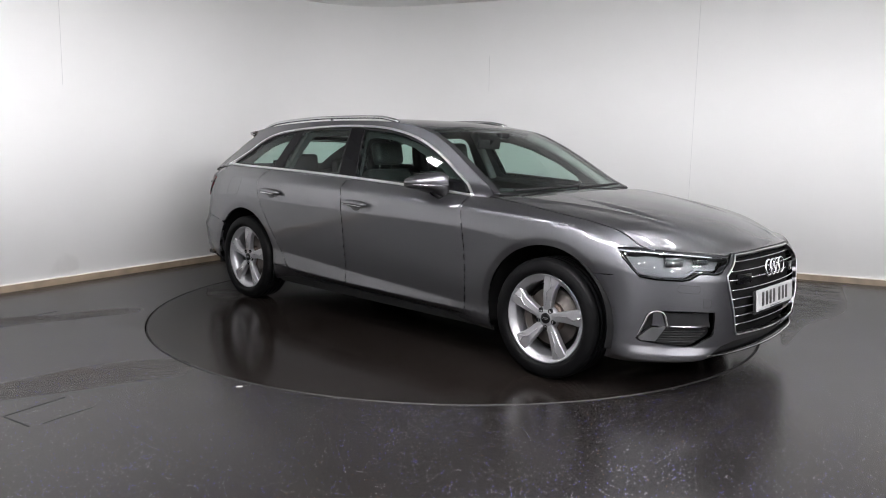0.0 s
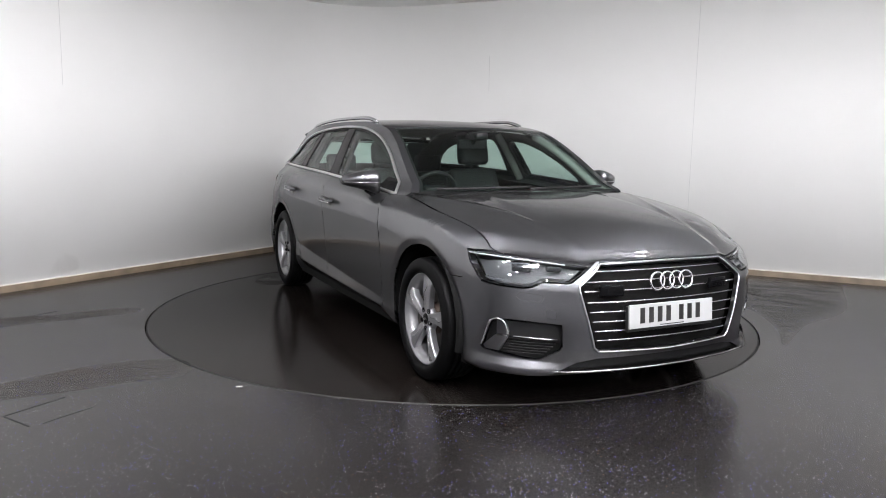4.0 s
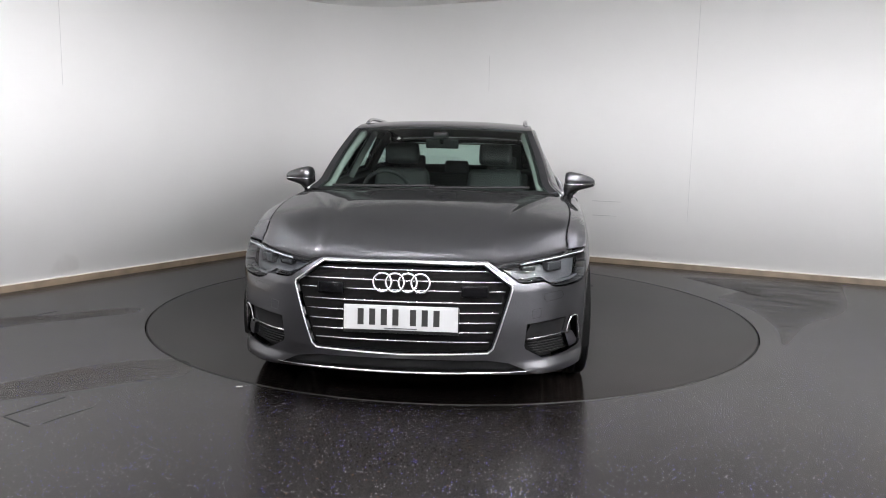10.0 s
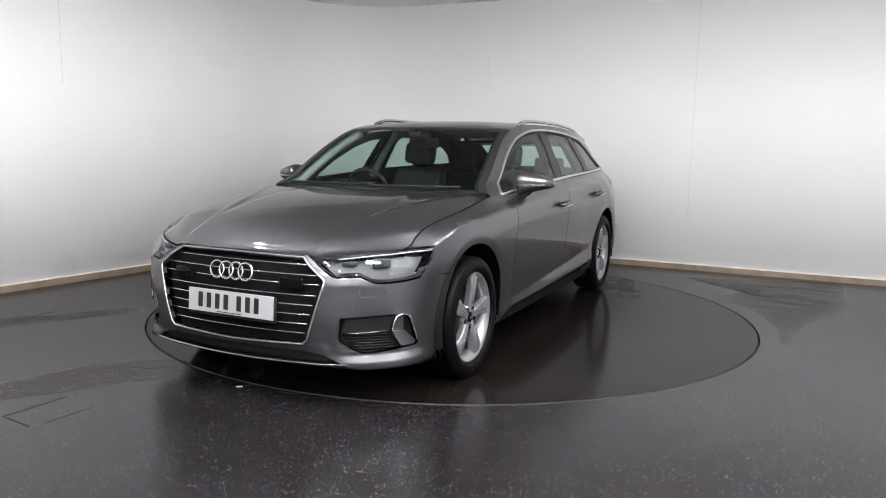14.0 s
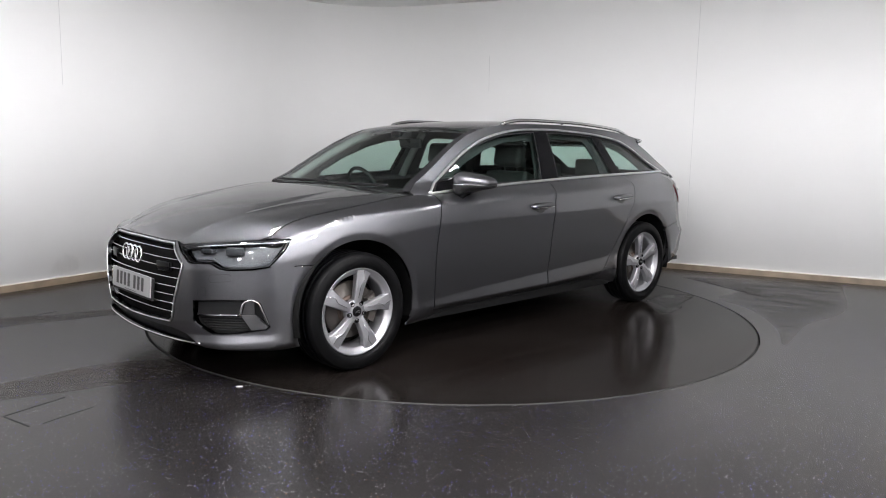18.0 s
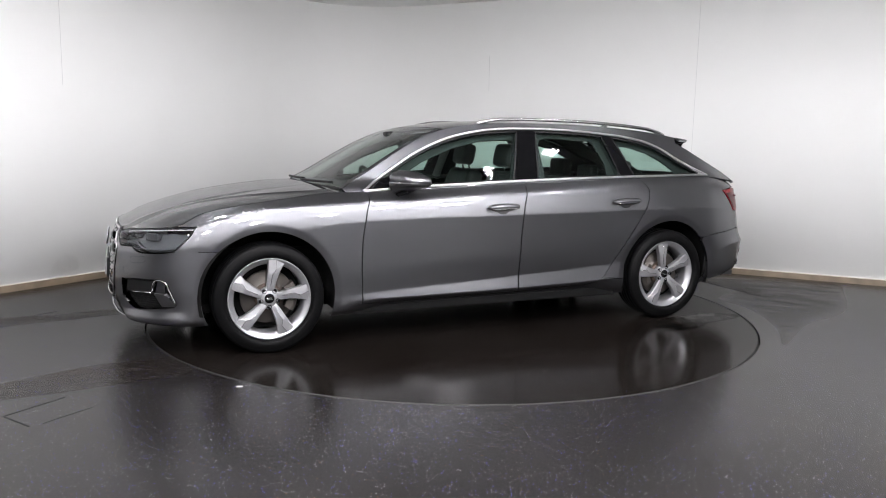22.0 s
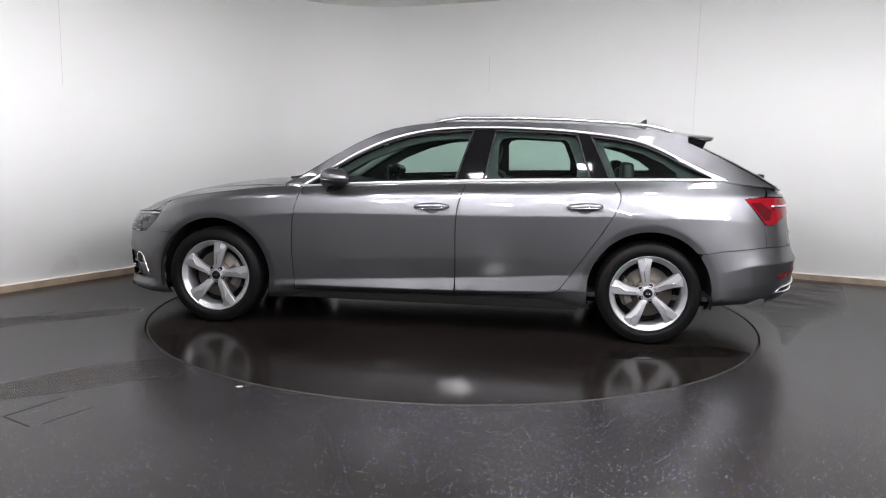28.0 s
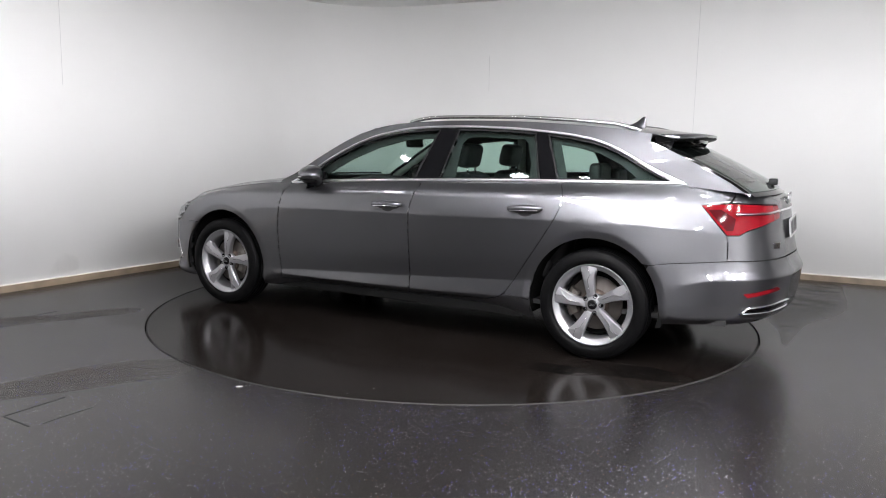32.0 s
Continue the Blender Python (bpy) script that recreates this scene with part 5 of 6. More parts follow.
        rows.append([bm.verts.new(v) for v in (e + Vector((0.01, 0, 0.001)), Vector(((e.x + tip) / 2, e.y * 0.99, e.z - 0.006)), Vector((tip, e.y * 0.975, e.z - 0.016)), Vector((tip + 0.004, e.y * 0.97, e.z - 0.032)), Vector((e.x - 0.02, e.y * 0.985, e.z - 0.056)))])
    for a, b in zip(rows, rows[1:]):
        for k in range(3):
            bm.faces.new((b[k], b[k + 1], a[k + 1], a[k]))
    bm.faces.new(rows[0][:4]); bm.faces.new(rows[-1][:4][::-1])
    under = bmesh.new()
    lows = [[under.verts.new(r[k].co + Vector((0, 0, -0.002))) for k in (3, 4)] for r in rows]
    for a, b in zip(lows, lows[1:]):
        under.faces.new((a[0], a[1], b[1], b[0]))
    spoiler = part("roof_spoiler", bm, PAINT, car, "grey roof-edge spoiler")
    part("spoiler_underside", under, BLACK, spoiler, "matt black underside")
    # black blades that close the spoiler's ends down to the glass
    for s in (1, -1):
        blade = bmesh.new()
        e = roof_point(1 if s > 0 else 0, 1)
        pts = [(-1.70, e.z - 0.012), (-1.825, e.z - 0.034), (-1.815, e.z - 0.055), (-1.80, 1.255), (-1.72, e.z - 0.06)]
        rim = [[blade.verts.new((x, s * (abs(e.y) * 0.945 - o), z)) for x, z in pts] for o in (0.0, 0.02)]
        blade.faces.new(rim[0]); blade.faces.new(rim[1][::-1])
        for i in range(5):
            blade.faces.new((rim[0][i], rim[0][(i + 1) % 5], rim[1][(i + 1) % 5], rim[1][i]))
        bmesh.ops.recalc_face_normals(blade, faces=blade.faces)
        part("spoiler_blade", blade, GLOSS_BLACK, spoiler, "gloss black end blade", smooth=False)
    bm = box_bm(-0.03, 0.01, -0.16, 0.16, -0.03, 0.0, 0.008)
    bmesh.ops.translate(bm, vec=(-1.86, 0, 1.325), verts=bm.verts)
    part("brake_light", bm, GLOSS_BLACK, car, "black high brake light housing")
    bm = bmesh.new()
    sec = []
    for x, w, h in ((-1.35, 0.004, 0.0), (-1.40, 0.022, 0.012), (-1.45, 0.028, 0.040), (-1.485, 0.020, 0.074), (-1.505, 0.006, 0.082), (-1.51, 0.004, 0.0)):
        z = roof_point(0.5, (0.25 - x) / 1.95).z - 0.006
        sec.append([bm.verts.new((x, y, z + hh)) for y, hh in ((-w, 0), (-w * 0.3, h), (w * 0.3, h), (w, 0))])
    for a, b in zip(sec, sec[1:]):
        for k in range(3):
            bm.faces.new((a[k], a[k + 1], b[k + 1], b[k]))
    bmesh.ops.recalc_face_normals(bm, faces=bm.faces)
    part("aerial", bm, PAINT, car, "shark-fin aerial")
    # rear wiper
    part("rear_wiper", box_bm(-2.35, -2.30, -0.03, 0.05, 1.045, 1.085, 0.008), BLACK, car, "black rear wiper base")


def add_rear():
    half = [(0, 0.645), (uy(0.5, True) - UR, 0.645), (ux(-2.215) - UR, 0.645), (ux(-2.1) - UR, 0.637), (ux(-1.9) - UR, 0.619), (-1.785 - UR, 0.600)]
    half += [(u - UR, z) for u, z in arch(-WHEEL_X, 143, 198, 14)][0:]
    half += [(u - UR, top_row(u, 0)) for u in np.linspace(-1.88, UR, 30)]
    panel("rear_bumper", both(half), lambda q, z: tail(q, z), PAINT, car, rows=tail_rows, gap=0.0008, rings_at=(-WHEEL_X - UR, UR + WHEEL_X))
    gate = [(0, top_row(UR))] + [(q, top_row(UR + q)) for q in np.linspace(0.1, ux(-2.28) - UR, 16)]
    gate += [(ux(-2.22) - UR, 0.967), (uy(0.42, True) - UR, 0.945), (uy(0.42, True) - UR, 0.871), (uy(0.62, True) - UR, 0.845), (ux(-2.31) - UR, 0.812), (ux(-2.26) - UR, 0.787), (ux(-2.195) - UR, 0.786), (ux(-2.2015) - UR, 0.74), (ux(-2.2015) - UR, 0.648), (0, 0.65)]
    def gate_top(a, b):
        t = a * 2 - 1
        p0 = rear_point(a, 0.985, -0.004)
        p1 = tail(t * (ux(-2.26) - UR), top_row(UR + abs(t) * (ux(-2.26) - UR)), -0.002)
        return p0 * (1 - b) + p1 * b
    sheet("tailgate_top", gate_top, 30, 4, PAINT, car, up=(-0.3, 0, 1))
    panel("tailgate", both(gate), lambda q, z: tail(q, z), PAINT, car, rows=tail_rows, gap=0.0025)
    for s in (1, -1):
        out = [(ux(-2.052), 0.950), (ux(-2.22), 0.963), (uy(0.42, True), 0.943), (uy(0.42, True), 0.874), (uy(0.62, True), 0.848), (ux(-2.31), 0.815), (ux(-2.26), 0.79), (ux(-2.195), 0.79)]
        lamp = panel("tail_light", out, lambda u, z: flank(u, z, s, 0.006), RED_LAMP, car, gap=0.001, step=0.025, flange=0.03, rows=body_rows, label="glossy red tail light")
        dark = [(ux(-2.09), 0.928), (ux(-2.16), 0.930), (ux(-2.24), 0.880), (ux(-2.225), 0.815), (ux(-2.19), 0.815)]
        panel("lamp_field", dark, lambda u, z: flank(u, z, s, 0.0085), RED_DARK, lamp, gap=0, step=0.03, flange=0.002, label="dark red lamp field")
        pts = [flank(u, z, s, 0.012) for u, z in dense([(ux(-2.24), 0.905), (uy(0.6, True), 0.905), (uy(0.42, True), 0.915)], 0.03, False)]
        part("lamp_strip", tube_bm(pts, 0.008, 8), CHROME, lamp, "chrome strip through the lamp")
        refl = [(ux(-2.285), 0.466), (ux(-2.44), 0.494), (ux(-2.455), 0.476), (ux(-2.31), 0.446)]
        panel("reflector", refl, lambda u, z: flank(u, z, s, 0.004), RED_LAMP, car, gap=0, step=0.03, flange=0.02, label="red bumper reflector")
        loop = [(ux(-2.28), 0.352), (ux(-2.315), 0.383), (ux(-2.46), 0.398), (uy(0.38, True), 0.398), (uy(0.38, True), 0.36), (ux(-2.42), 0.35)]
        part("exhaust_trim", tube_bm([flank(u, z, s, 0.006) for u, z in dense(loop, 0.03)], 0.008, 8, True), CHROME, car, "chrome exhaust trim")
        panel("exhaust_panel", loop, lambda u, z: flank(u, z, s, 0.003), GLOSS_BLACK, car, gap=0, step=0.04, flange=0.01, label="black exhaust outlet")
    part("gate_strip", tube_bm([tail(q, 0.915, 0.008) for q in np.linspace(-(uy(0.42, True) - UR), uy(0.42, True) - UR, 30)], 0.007, 8), CHROME, car, "chrome strip across the tailgate")
    pl = part("rear_plate", box_bm(-0.004, 0.004, -0.26, 0.26, -0.056, 0.056, 0.003), PLATE, car, "rear number plate with black bars", smooth=False)
    pl.matrix_basis = pose(tail(0, 0.80).x - 0.003, 0, 0.80, 0, 6)
    for i in range(7):
        y = -0.19 + i * 0.056 + (0.03 if i > 3 else 0)
        part("bar", box_bm(-0.0055, -0.004, y - 0.02, y + 0.02, -0.04, 0.04), PLATE_BLACK, pl, smooth=False)
    for i in range(4):
        bm = lathe_bm([(0.038 + 0.004 * math.cos(a), 0.004 * math.sin(a)) for a in [k * math.tau / 8 for k in range(8)]], 28, True)
        bmesh.ops.rotate(bm, cent=(0, 0, 0), matrix=Matrix.Rotation(math.pi / 2, 3, "Z"), verts=bm.verts)
        bmesh.ops.translate(bm, vec=(tail(0, 0.97).x - 0.008, (i - 1.5) * 0.054, 0.97), verts=bm.verts)
        part("badge_ring", bm, CHROME, car, "chrome ring of the badge")
    # badge on the tailgate, as a plain mark
    bm = box_bm(-0.004, 0.0, -0.035, 0.035, -0.018, 0.018, 0.002)
    p = tail(uy(0.52, True) - UR, 0.72, 0.003)
    bmesh.ops.rotate(bm, cent=(0, 0, 0), matrix=Matrix.Rotation(-0.45, 3, "Z"), verts=bm.verts)
    bmesh.ops.translate(bm, vec=p, verts=bm.verts)
    part("model_badge", bm, CHROME, car, "small chrome badge mark", smooth=False)


# ---- wheels ----
def spoke_bm():
    """One broad blade along +z that flares to one side at the rim; the wheel's outer face looks along +y."""
    bm = bmesh.new()
    outline = [(0.016, 0.045), (0.014, 0.10), (0.010, 0.16), (0.005, 0.242), (-0.045, 0.238), (-0.080, 0.229), (-0.106, 0.216), (-0.084, 0.194), (-0.064, 0.160), (-0.045, 0.11), (-0.028, 0.045)]

    def depth(t, r):
        d = float(np.interp(r, [0.04, 0.08, 0.15, 0.24], [0.078, 0.082, 0.090, 0.086]))
        return d - 0.09 * max(0.0, -t - 0.022)
    n = len(outline)
    a = [bm.verts.new((t, depth(t, r) - 0.036, r)) for t, r in outline]
    b = [bm.verts.new((t, depth(t, r) - 0.006, r)) for t, r in outline]
    inner = shrink(outline, 0.0045)
    c = [bm.verts.new((t, depth(t, r), r)) for t, r in inner]
    for i in range(n):
        j = (i + 1) % n
        bm.faces.new((a[i], a[j], b[j], b[i]))
        bm.faces.new((b[i], b[j], c[j], c[i]))
    # the blade stands a step above the flare beside it
    fold = [bm.verts.new((t, depth(0, r) + 0.002, r)) for t, r in ((-0.004, 0.065), (-0.012, 0.11), (-0.018, 0.150), (-0.044, 0.178), (-0.040, 0.230))]
    bm.faces.new((c[10], c[0], fold[0]))
    for q in ((c[0], c[1], fold[1], fold[0]), (c[1], c[2], fold[2], fold[1]), (c[2], c[3], fold[3], fold[2]), (c[3], c[4], fold[4], fold[3]), (c[4], c[5], fold[4]), (c[5], c[6], c[7], fold[4]), (c[7], fold[3], fold[4]), (c[7], c[8], fold[2], fold[3]), (c[8], c[9], fold[1], fold[2]), (c[9], c[10], fold[0], fold[1])):
        bm.faces.new(q)
    bmesh.ops.recalc_face_normals(bm, faces=bm.faces)
    return bm


def groove_bm():
    """The machined line that steps across a spoke."""
    pts = [(-0.006, 0.0835, 0.075), (-0.018, 0.0915, 0.150), (-0.044, 0.0905, 0.178), (-0.040, 0.0885, 0.230)]
    return tube_bm(pts, 0.0017, 6, up=Vector((0, 1, 0)))


def build_wheel(at, turn, side):
    rim_prof = [(r * 1.012, y) for r, y in ((0.205, -0.095), (0.232, -0.10), (0.240, -0.096), (0.240, -0.088), (0.214, -0.075), (0.203, -0.02), (0.204, 0.062), (0.210, 0.074), (0.224, 0.082), (0.234, 0.0905), (0.2405, 0.0945), (0.2435, 0.090), (0.2405, 0.082))]
    wheel = part("wheel", lathe_bm(rim_prof, 72), ALLOY, car, "silver five-spoke alloy wheel with black tyre")
    tyre = [(0.238, -0.090), (0.252, -0.106), (0.285, -0.114), (0.318, -0.108), (0.338, -0.096), (0.347, -0.080), (0.349, -0.056), (0.343, -0.054), (0.343, -0.046), (0.3495, -0.044), (0.350, -0.022), (0.343, -0.020), (0.343, -0.010), (0.350, -0.008),
            (0.350, 0.008), (0.343, 0.010), (0.343, 0.020), (0.350, 0.022), (0.3495, 0.044), (0.343, 0.046), (0.343, 0.054), (0.349, 0.056), (0.347, 0.080), (0.338, 0.096), (0.330, 0.102), (0.326, 0.1025), (0.316, 0.108), (0.285, 0.113), (0.266, 0.1105), (0.264, 0.109), (0.257, 0.1055), (0.2495, 0.0965), (0.244, 0.086)]
    tyre = [(r if r < 0.25 else 0.2475 + (r - 0.25) * (TYRE_R - 0.2475) / 0.1, y) for r, y in tyre]
    part("tyre", lathe_bm(tyre, 96), RUBBER, wheel, "black tyre")
    for i in range(5):
        ob = part("spoke", spoke_bm(), ALLOY, wheel, "silver spoke", smooth=False) if i == 0 and SPOKE_MESH[0] is None else None
        if ob is not None:
            SPOKE_MESH[0] = ob.data
            SPOKE_MESH[1] = part("spoke_line", groove_bm(), SATIN, wheel, "bright machined line").data
            wheel.children[-1].matrix_basis = pose(0, 0, 0, 0, 72 * i)
        else:
            ob = new("spoke", SPOKE_MESH[0])
            ob.parent = wheel
            ob["label"] = "silver spoke"
            g = new("spoke_line", SPOKE_MESH[1])
            g.parent = wheel
            g["label"] = "bright machined line"
            g.matrix_basis = pose(0, 0, 0, 0, 72 * i)
        ob.matrix_basis = pose(0, 0, 0, 0, 72 * i)
    part("hub", lathe_bm([(0.0, 0.076), (0.050, 0.076), (0.066, 0.068), (0.070, 0.045), (0.066, 0.03)], 40), ALLOY, wheel, "silver hub")
    part("hub_cap", lathe_bm([(0.0, 0.084), (0.024, 0.083), (0.0285, 0.080), (0.030, 0.074)], 32), GLOSS_BLACK, wheel, "black centre cap")
    for i in range(4):
        bm = lathe_bm([(0.0058 + 0.001 * math.cos(a), 0.0845 + 0.0008 * math.sin(a)) for a in [k * math.tau / 6 for k in range(6)]], 16, True)
        bmesh.ops.translate(bm, vec=((i - 1.5) * 0.0078, 0, 0), verts=bm.verts)
        ring = part("cap_ring", bm, CHROME, wheel, "tiny chrome ring")
        ring.matrix_basis = pose(0, 0, 0, 0, -turn)
    for i in range(5):
        a = radians(72 * i + 36)
        bm = lathe_bm([(0.0, 0.0755), (0.0085, 0.0755), (0.0095, 0.074), (0.0095, 0.079), (0.013, 0.080), (0.0145, 0.070)], 16)
        bmesh.ops.translate(bm, vec=(0.052 * math.sin(a), 0, 0.052 * math.cos(a)), verts=bm.verts)
        part("wheel_bolt", bm, GLOSS_BLACK, wheel, "dark wheel bolt")
    a = radians(100)
    part("valve", tube_bm([(0.213 * math.cos(a), 0.07, 0.213 * math.sin(a)), (0.20 * math.cos(a), 0.082, 0.20 * math.sin(a))], 0.005, 8), BLACK, wheel, "black tyre valve")
    wheel.matrix_basis = Matrix.Translation(at) @ (Matrix.Identity(4) if side > 0 else Matrix.Rotation(math.pi, 4, "Z")) @ Matrix.Rotation(radians(turn), 4, "Y")
    # brake, which stands still behind the wheel
    m = Matrix.Translation(at) @ (Matrix.Identity(4) if side > 0 else Matrix.Rotation(math.pi, 4, "Z"))
    brake = part("brake_disc", lathe_bm([(0.075, 0.035), (0.085, 0.012), (0.16, 0.012), (0.162, -0.012), (0.085, -0.012)], 48), STEEL, car, "grey steel brake disc")
    brake.matrix_basis = m
    part("disc_bell", lathe_bm([(0.0, 0.040), (0.07, 0.040), (0.084, 0.034), (0.086, 0.010)], 32), RUST, brake, "rust-brown disc bell")
    bm = bmesh.new()
    rows = []
    for i in range(9):
        t = radians(-32 + 64 * i / 8 + (180 if at[0] * side > 0 else 0))
        rows.append([bm.verts.new((r * math.cos(t), y, r * math.sin(t))) for r, y in ((0.105, 0.03), (0.11, 0.052), (0.15, 0.055), (0.172, 0.04), (0.176, -0.03), (0.105, -0.03))])
    for p, q in zip(rows, rows[1:]):
        for k in range(6):
            bm.faces.new((p[k], p[(k + 1) % 6], q[(k + 1) % 6], q[k]))
    bm.faces.new(rows[0]); bm.faces.new(rows[-1][::-1])
    bmesh.ops.recalc_face_normals(bm, faces=bm.faces)
    part("caliper", bm, STEEL, brake, "grey cast brake caliper", smooth=False)
    # backing plate
    part("dust_shield", lathe_bm([(0.03, -0.03), (0.19, -0.03), (0.195, -0.02)], 40), DARK, brake, "dark dust shield")
    return wheel


SPOKE_MESH = [None, None]
TYRE_R = 0.332


def add_wheels():
    for x, s, turn in ((WHEEL_X, 1, 0), (-WHEEL_X, 1, 19), (WHEEL_X, -1, 2), (-WHEEL_X, -1, 5)):
        y = 0.808 if x > 0 else 0.803
        build_wheel((x, s * y, TYRE_R), turn, s)
        # housing
        bm = bmesh.new()
        n = 26
        rows = []
        for i in range(n + 1):
            t = radians(-14 + 208 * i / n)
            c, v = math.cos(t), math.sin(t)
            rows.append([bm.verts.new((x + r * c, s * yy, WHEEL_Z + r * v)) for r, yy in ((0.392, 0.905 if x > 0 else 0.905), (0.41, 0.88), (0.41, 0.58), (0.05, 0.56))])
        for a, b in zip(rows, rows[1:]):
            for k in range(3):
                bm.faces.new((a[k], a[k + 1], b[k + 1], b[k]))
        bmesh.ops.recalc_face_normals(bm, faces=bm.faces)
        part("wheel_housing", bm, DARK, car, "black wheel-arch liner")


# ---- cabin and underside ----
def add_underside():
    bm = box_bm(-1.9, 2.22, -0.56, 0.56, 0.20, 0.26, 0.01)
    box_bm(-2.40, -1.88, -0.56, 0.56, 0.33, 0.38, 0.01, bm=bm)
    for s in (1, -1):
        lo, hi = sorted((s * 0.55, s * 0.87))
        box_bm(-1.02, 1.03, lo, hi, 0.20, 0.26, 0.008, bm=bm)
        lo, hi = sorted((s * 0.55, s * 0.70))
        box_bm(1.9, 2.12, lo, hi, 0.20, 0.26, 0.0, bm=bm)
    part("underbody", bm, DARK, car, "black underbody panels", smooth=False)
    bm = bmesh.new()
    for s in (1, -1):
        us = np.linspace(UR, 1.02, 100)
        rows = []
        for u in us:
            zlo = 0.25 if u > -1.9 else 0.34
            for cx in (WHEEL_X, -WHEEL_X):
                if abs(u - cx) < 0.41:
                    zlo = max(zlo, WHEEL_Z + math.sqrt(0.41**2 - (u - cx) ** 2))
            zt = top_row(u) - 0.004
            rows.append([bm.verts.new(flank(u, zlo + (zt - zlo) * k / 8, s, -0.028 - 0.05 * (1 - k / 8) * 0)) for k in range(9)] + [bm.verts.new(flank(u, zt - 0.01, s) + Vector((0, -s * 0.13, -0.03)))])
        for a, b in zip(rows, rows[1:]):
            for k in range(9):
                bm.faces.new((a[k], a[k + 1], b[k + 1], b[k]))
    part("door_lining", bm, CABIN, car, "dark grey inner door lining")
    part("cabin_floor", box_bm(-2.2, 1.05, -0.80, 0.80, 0.28, 0.31), CABIN, car, "dark carpet", smooth=False)
    part("bulkhead", box_bm(1.0, 1.04, -0.80, 0.80, 0.26, 0.90), DARK, car, "dark bulkhead", smooth=False)
    # the engine bay is closed under the bonnet
    part("bay_floor", box_bm(1.04, 2.15, -0.62, 0.62, 0.55, 0.60), DARK, car, "dark engine cover", smooth=False)


def add_cabin():
    # headlining and pillar trims
    sheet("headlining", lambda a, b: roof_point(0.03 + 0.94 * a, 0.03 + 0.95 * b, -0.03), 20, 30, LINER, car, "grey fabric headlining", up=(0, 0, -1))
    for s in (1, -1):
        pts = [Vector((p.x - 0.03, s * (p.y - 0.05), p.z - 0.035)) for p in [pillar_point(t) for t in np.linspace(0.06, 1.0, 12)]]
        part("pillar_cover", tube_bm(pts, 0.030, 8), PILLAR_TRIM, car, "pale grey inner pillar cover")
        for x0, x1, r in ((-0.29, -0.36, 0.035), (-1.12, -1.02, 0.045)):
            pts = [house(x0 + (x1 - x0) * t, 1.0 + 0.38 * t, s, -0.055) for t in np.linspace(0, 1, 6)]
            part("pillar_cover", tube_bm(pts, r, 8), CABIN if x0 < -1 else PILLAR_TRIM, car, "inner pillar cover")
        # broad inner trim round the rear quarter windows
        poly = [(x, line(WIN_LOW, x) - 0.01) for x in np.linspace(-1.12, -1.95, 10)] + [(x, line(WIN_TOP, x) + 0.01) for x in np.linspace(-1.93, -1.0, 24)]
        hole = [(-1.235, 1.085), (-1.60, 1.085), (-1.64, 1.11), (-1.54, 1.18), (-1.40, 1.245), (-1.25, 1.282), (-1.15, 1.295)]
        panel("quarter_lining", poly, lambda x, z: house(x, z, s, -0.05), CABIN, car, [hole], gap=0, step=0.05, flange=0.01, label="dark inner quarter trim")
        poly = [(x, line(WIN_LOW, x) - 0.01) for x in np.linspace(-0.30, -1.12, 10)] + [(x, line(WIN_TOP, x) + 0.01) for x in np.linspace(-1.0, -0.38, 16)]
        hole = [(-0.465, 1.065), (-0.95, 1.065), (-0.985, 1.08), (-0.985, 1.16), (-0.93, 1.30), (-0.90, 1.325), (-0.54, 1.337), (-0.485, 1.322), (-0.465, 1.29)]
        panel("rear_door_lining", poly, lambda x, z: house(x, z, s, -0.05), CABIN, car, [hole], gap=0, step=0.05, flange=0.01, label="dark inner window frame of the rear door")
        poly = [(x, line(WIN_LOW, x) - 0.01) for x in np.linspace(0.82, -0.28, 12)] + [(x, line(WIN_TOP, x) + 0.01) for x in np.linspace(-0.36, 0.84, 28)]
        hole = [(0.62, 1.012), (-0.17, 1.040), (-0.19, 1.06), (-0.275, 1.315), (-0.20, 1.322), (0.0, 1.305), (0.2, 1.255), (0.42, 1.165), (0.60, 1.06)]
        panel("front_door_lining", poly, lambda x, z: house(x, z, s, -0.05), CABIN, car, [hole], gap=0, step=0.05, flange=0.01, label="dark inner window frame of the front door")
    # tailgate inside frame
    for a0, a1, b0, b1 in ((0.02, 0.17, 0, 1), (0.83, 0.98, 0, 1), (0.17, 0.83, 0, 0.05), (0.17, 0.83, 0.74, 1)):
        sheet("tailgate_lining", lambda a, b: rear_point(a0 + (a1 - a0) * a, b0 + (b1 - b0) * b, -0.04), 8, 8, CABIN, car, "dark inner tailgate trim", up=(-1, 0, 1))
    # dashboard
    bm = bmesh.new()
    prof = [(1.04, 0.955), (0.92, 0.968), (0.76, 0.962), (0.66, 0.945), (0.60, 0.905), (0.60, 0.80), (0.66, 0.66), (0.74, 0.45)]
    ys = np.linspace(-0.76, 0.76, 25)
    rows = []
    for y in ys:
        hump = 0.022 * math.exp(-((y + 0.37) / 0.16) ** 2)
        edge = 0.02 * max(0, abs(y) - 0.6) / 0.16
        rows.append([bm.verts.new((x - 0.12 * (y / 0.76) ** 2, y, z + (hump if z > 0.85 else 0) - edge)) for x, z in prof])
    for a, b in zip(rows, rows[1:]):
        for k in range(len(prof) - 1):
            bm.faces.new((a[k], a[k + 1], b[k + 1], b[k]))
    bmesh.ops.recalc_face_normals(bm, faces=bm.faces)
    dash = part("dashboard", bm, CABIN, car, "dark dashboard with a driver binnacle")
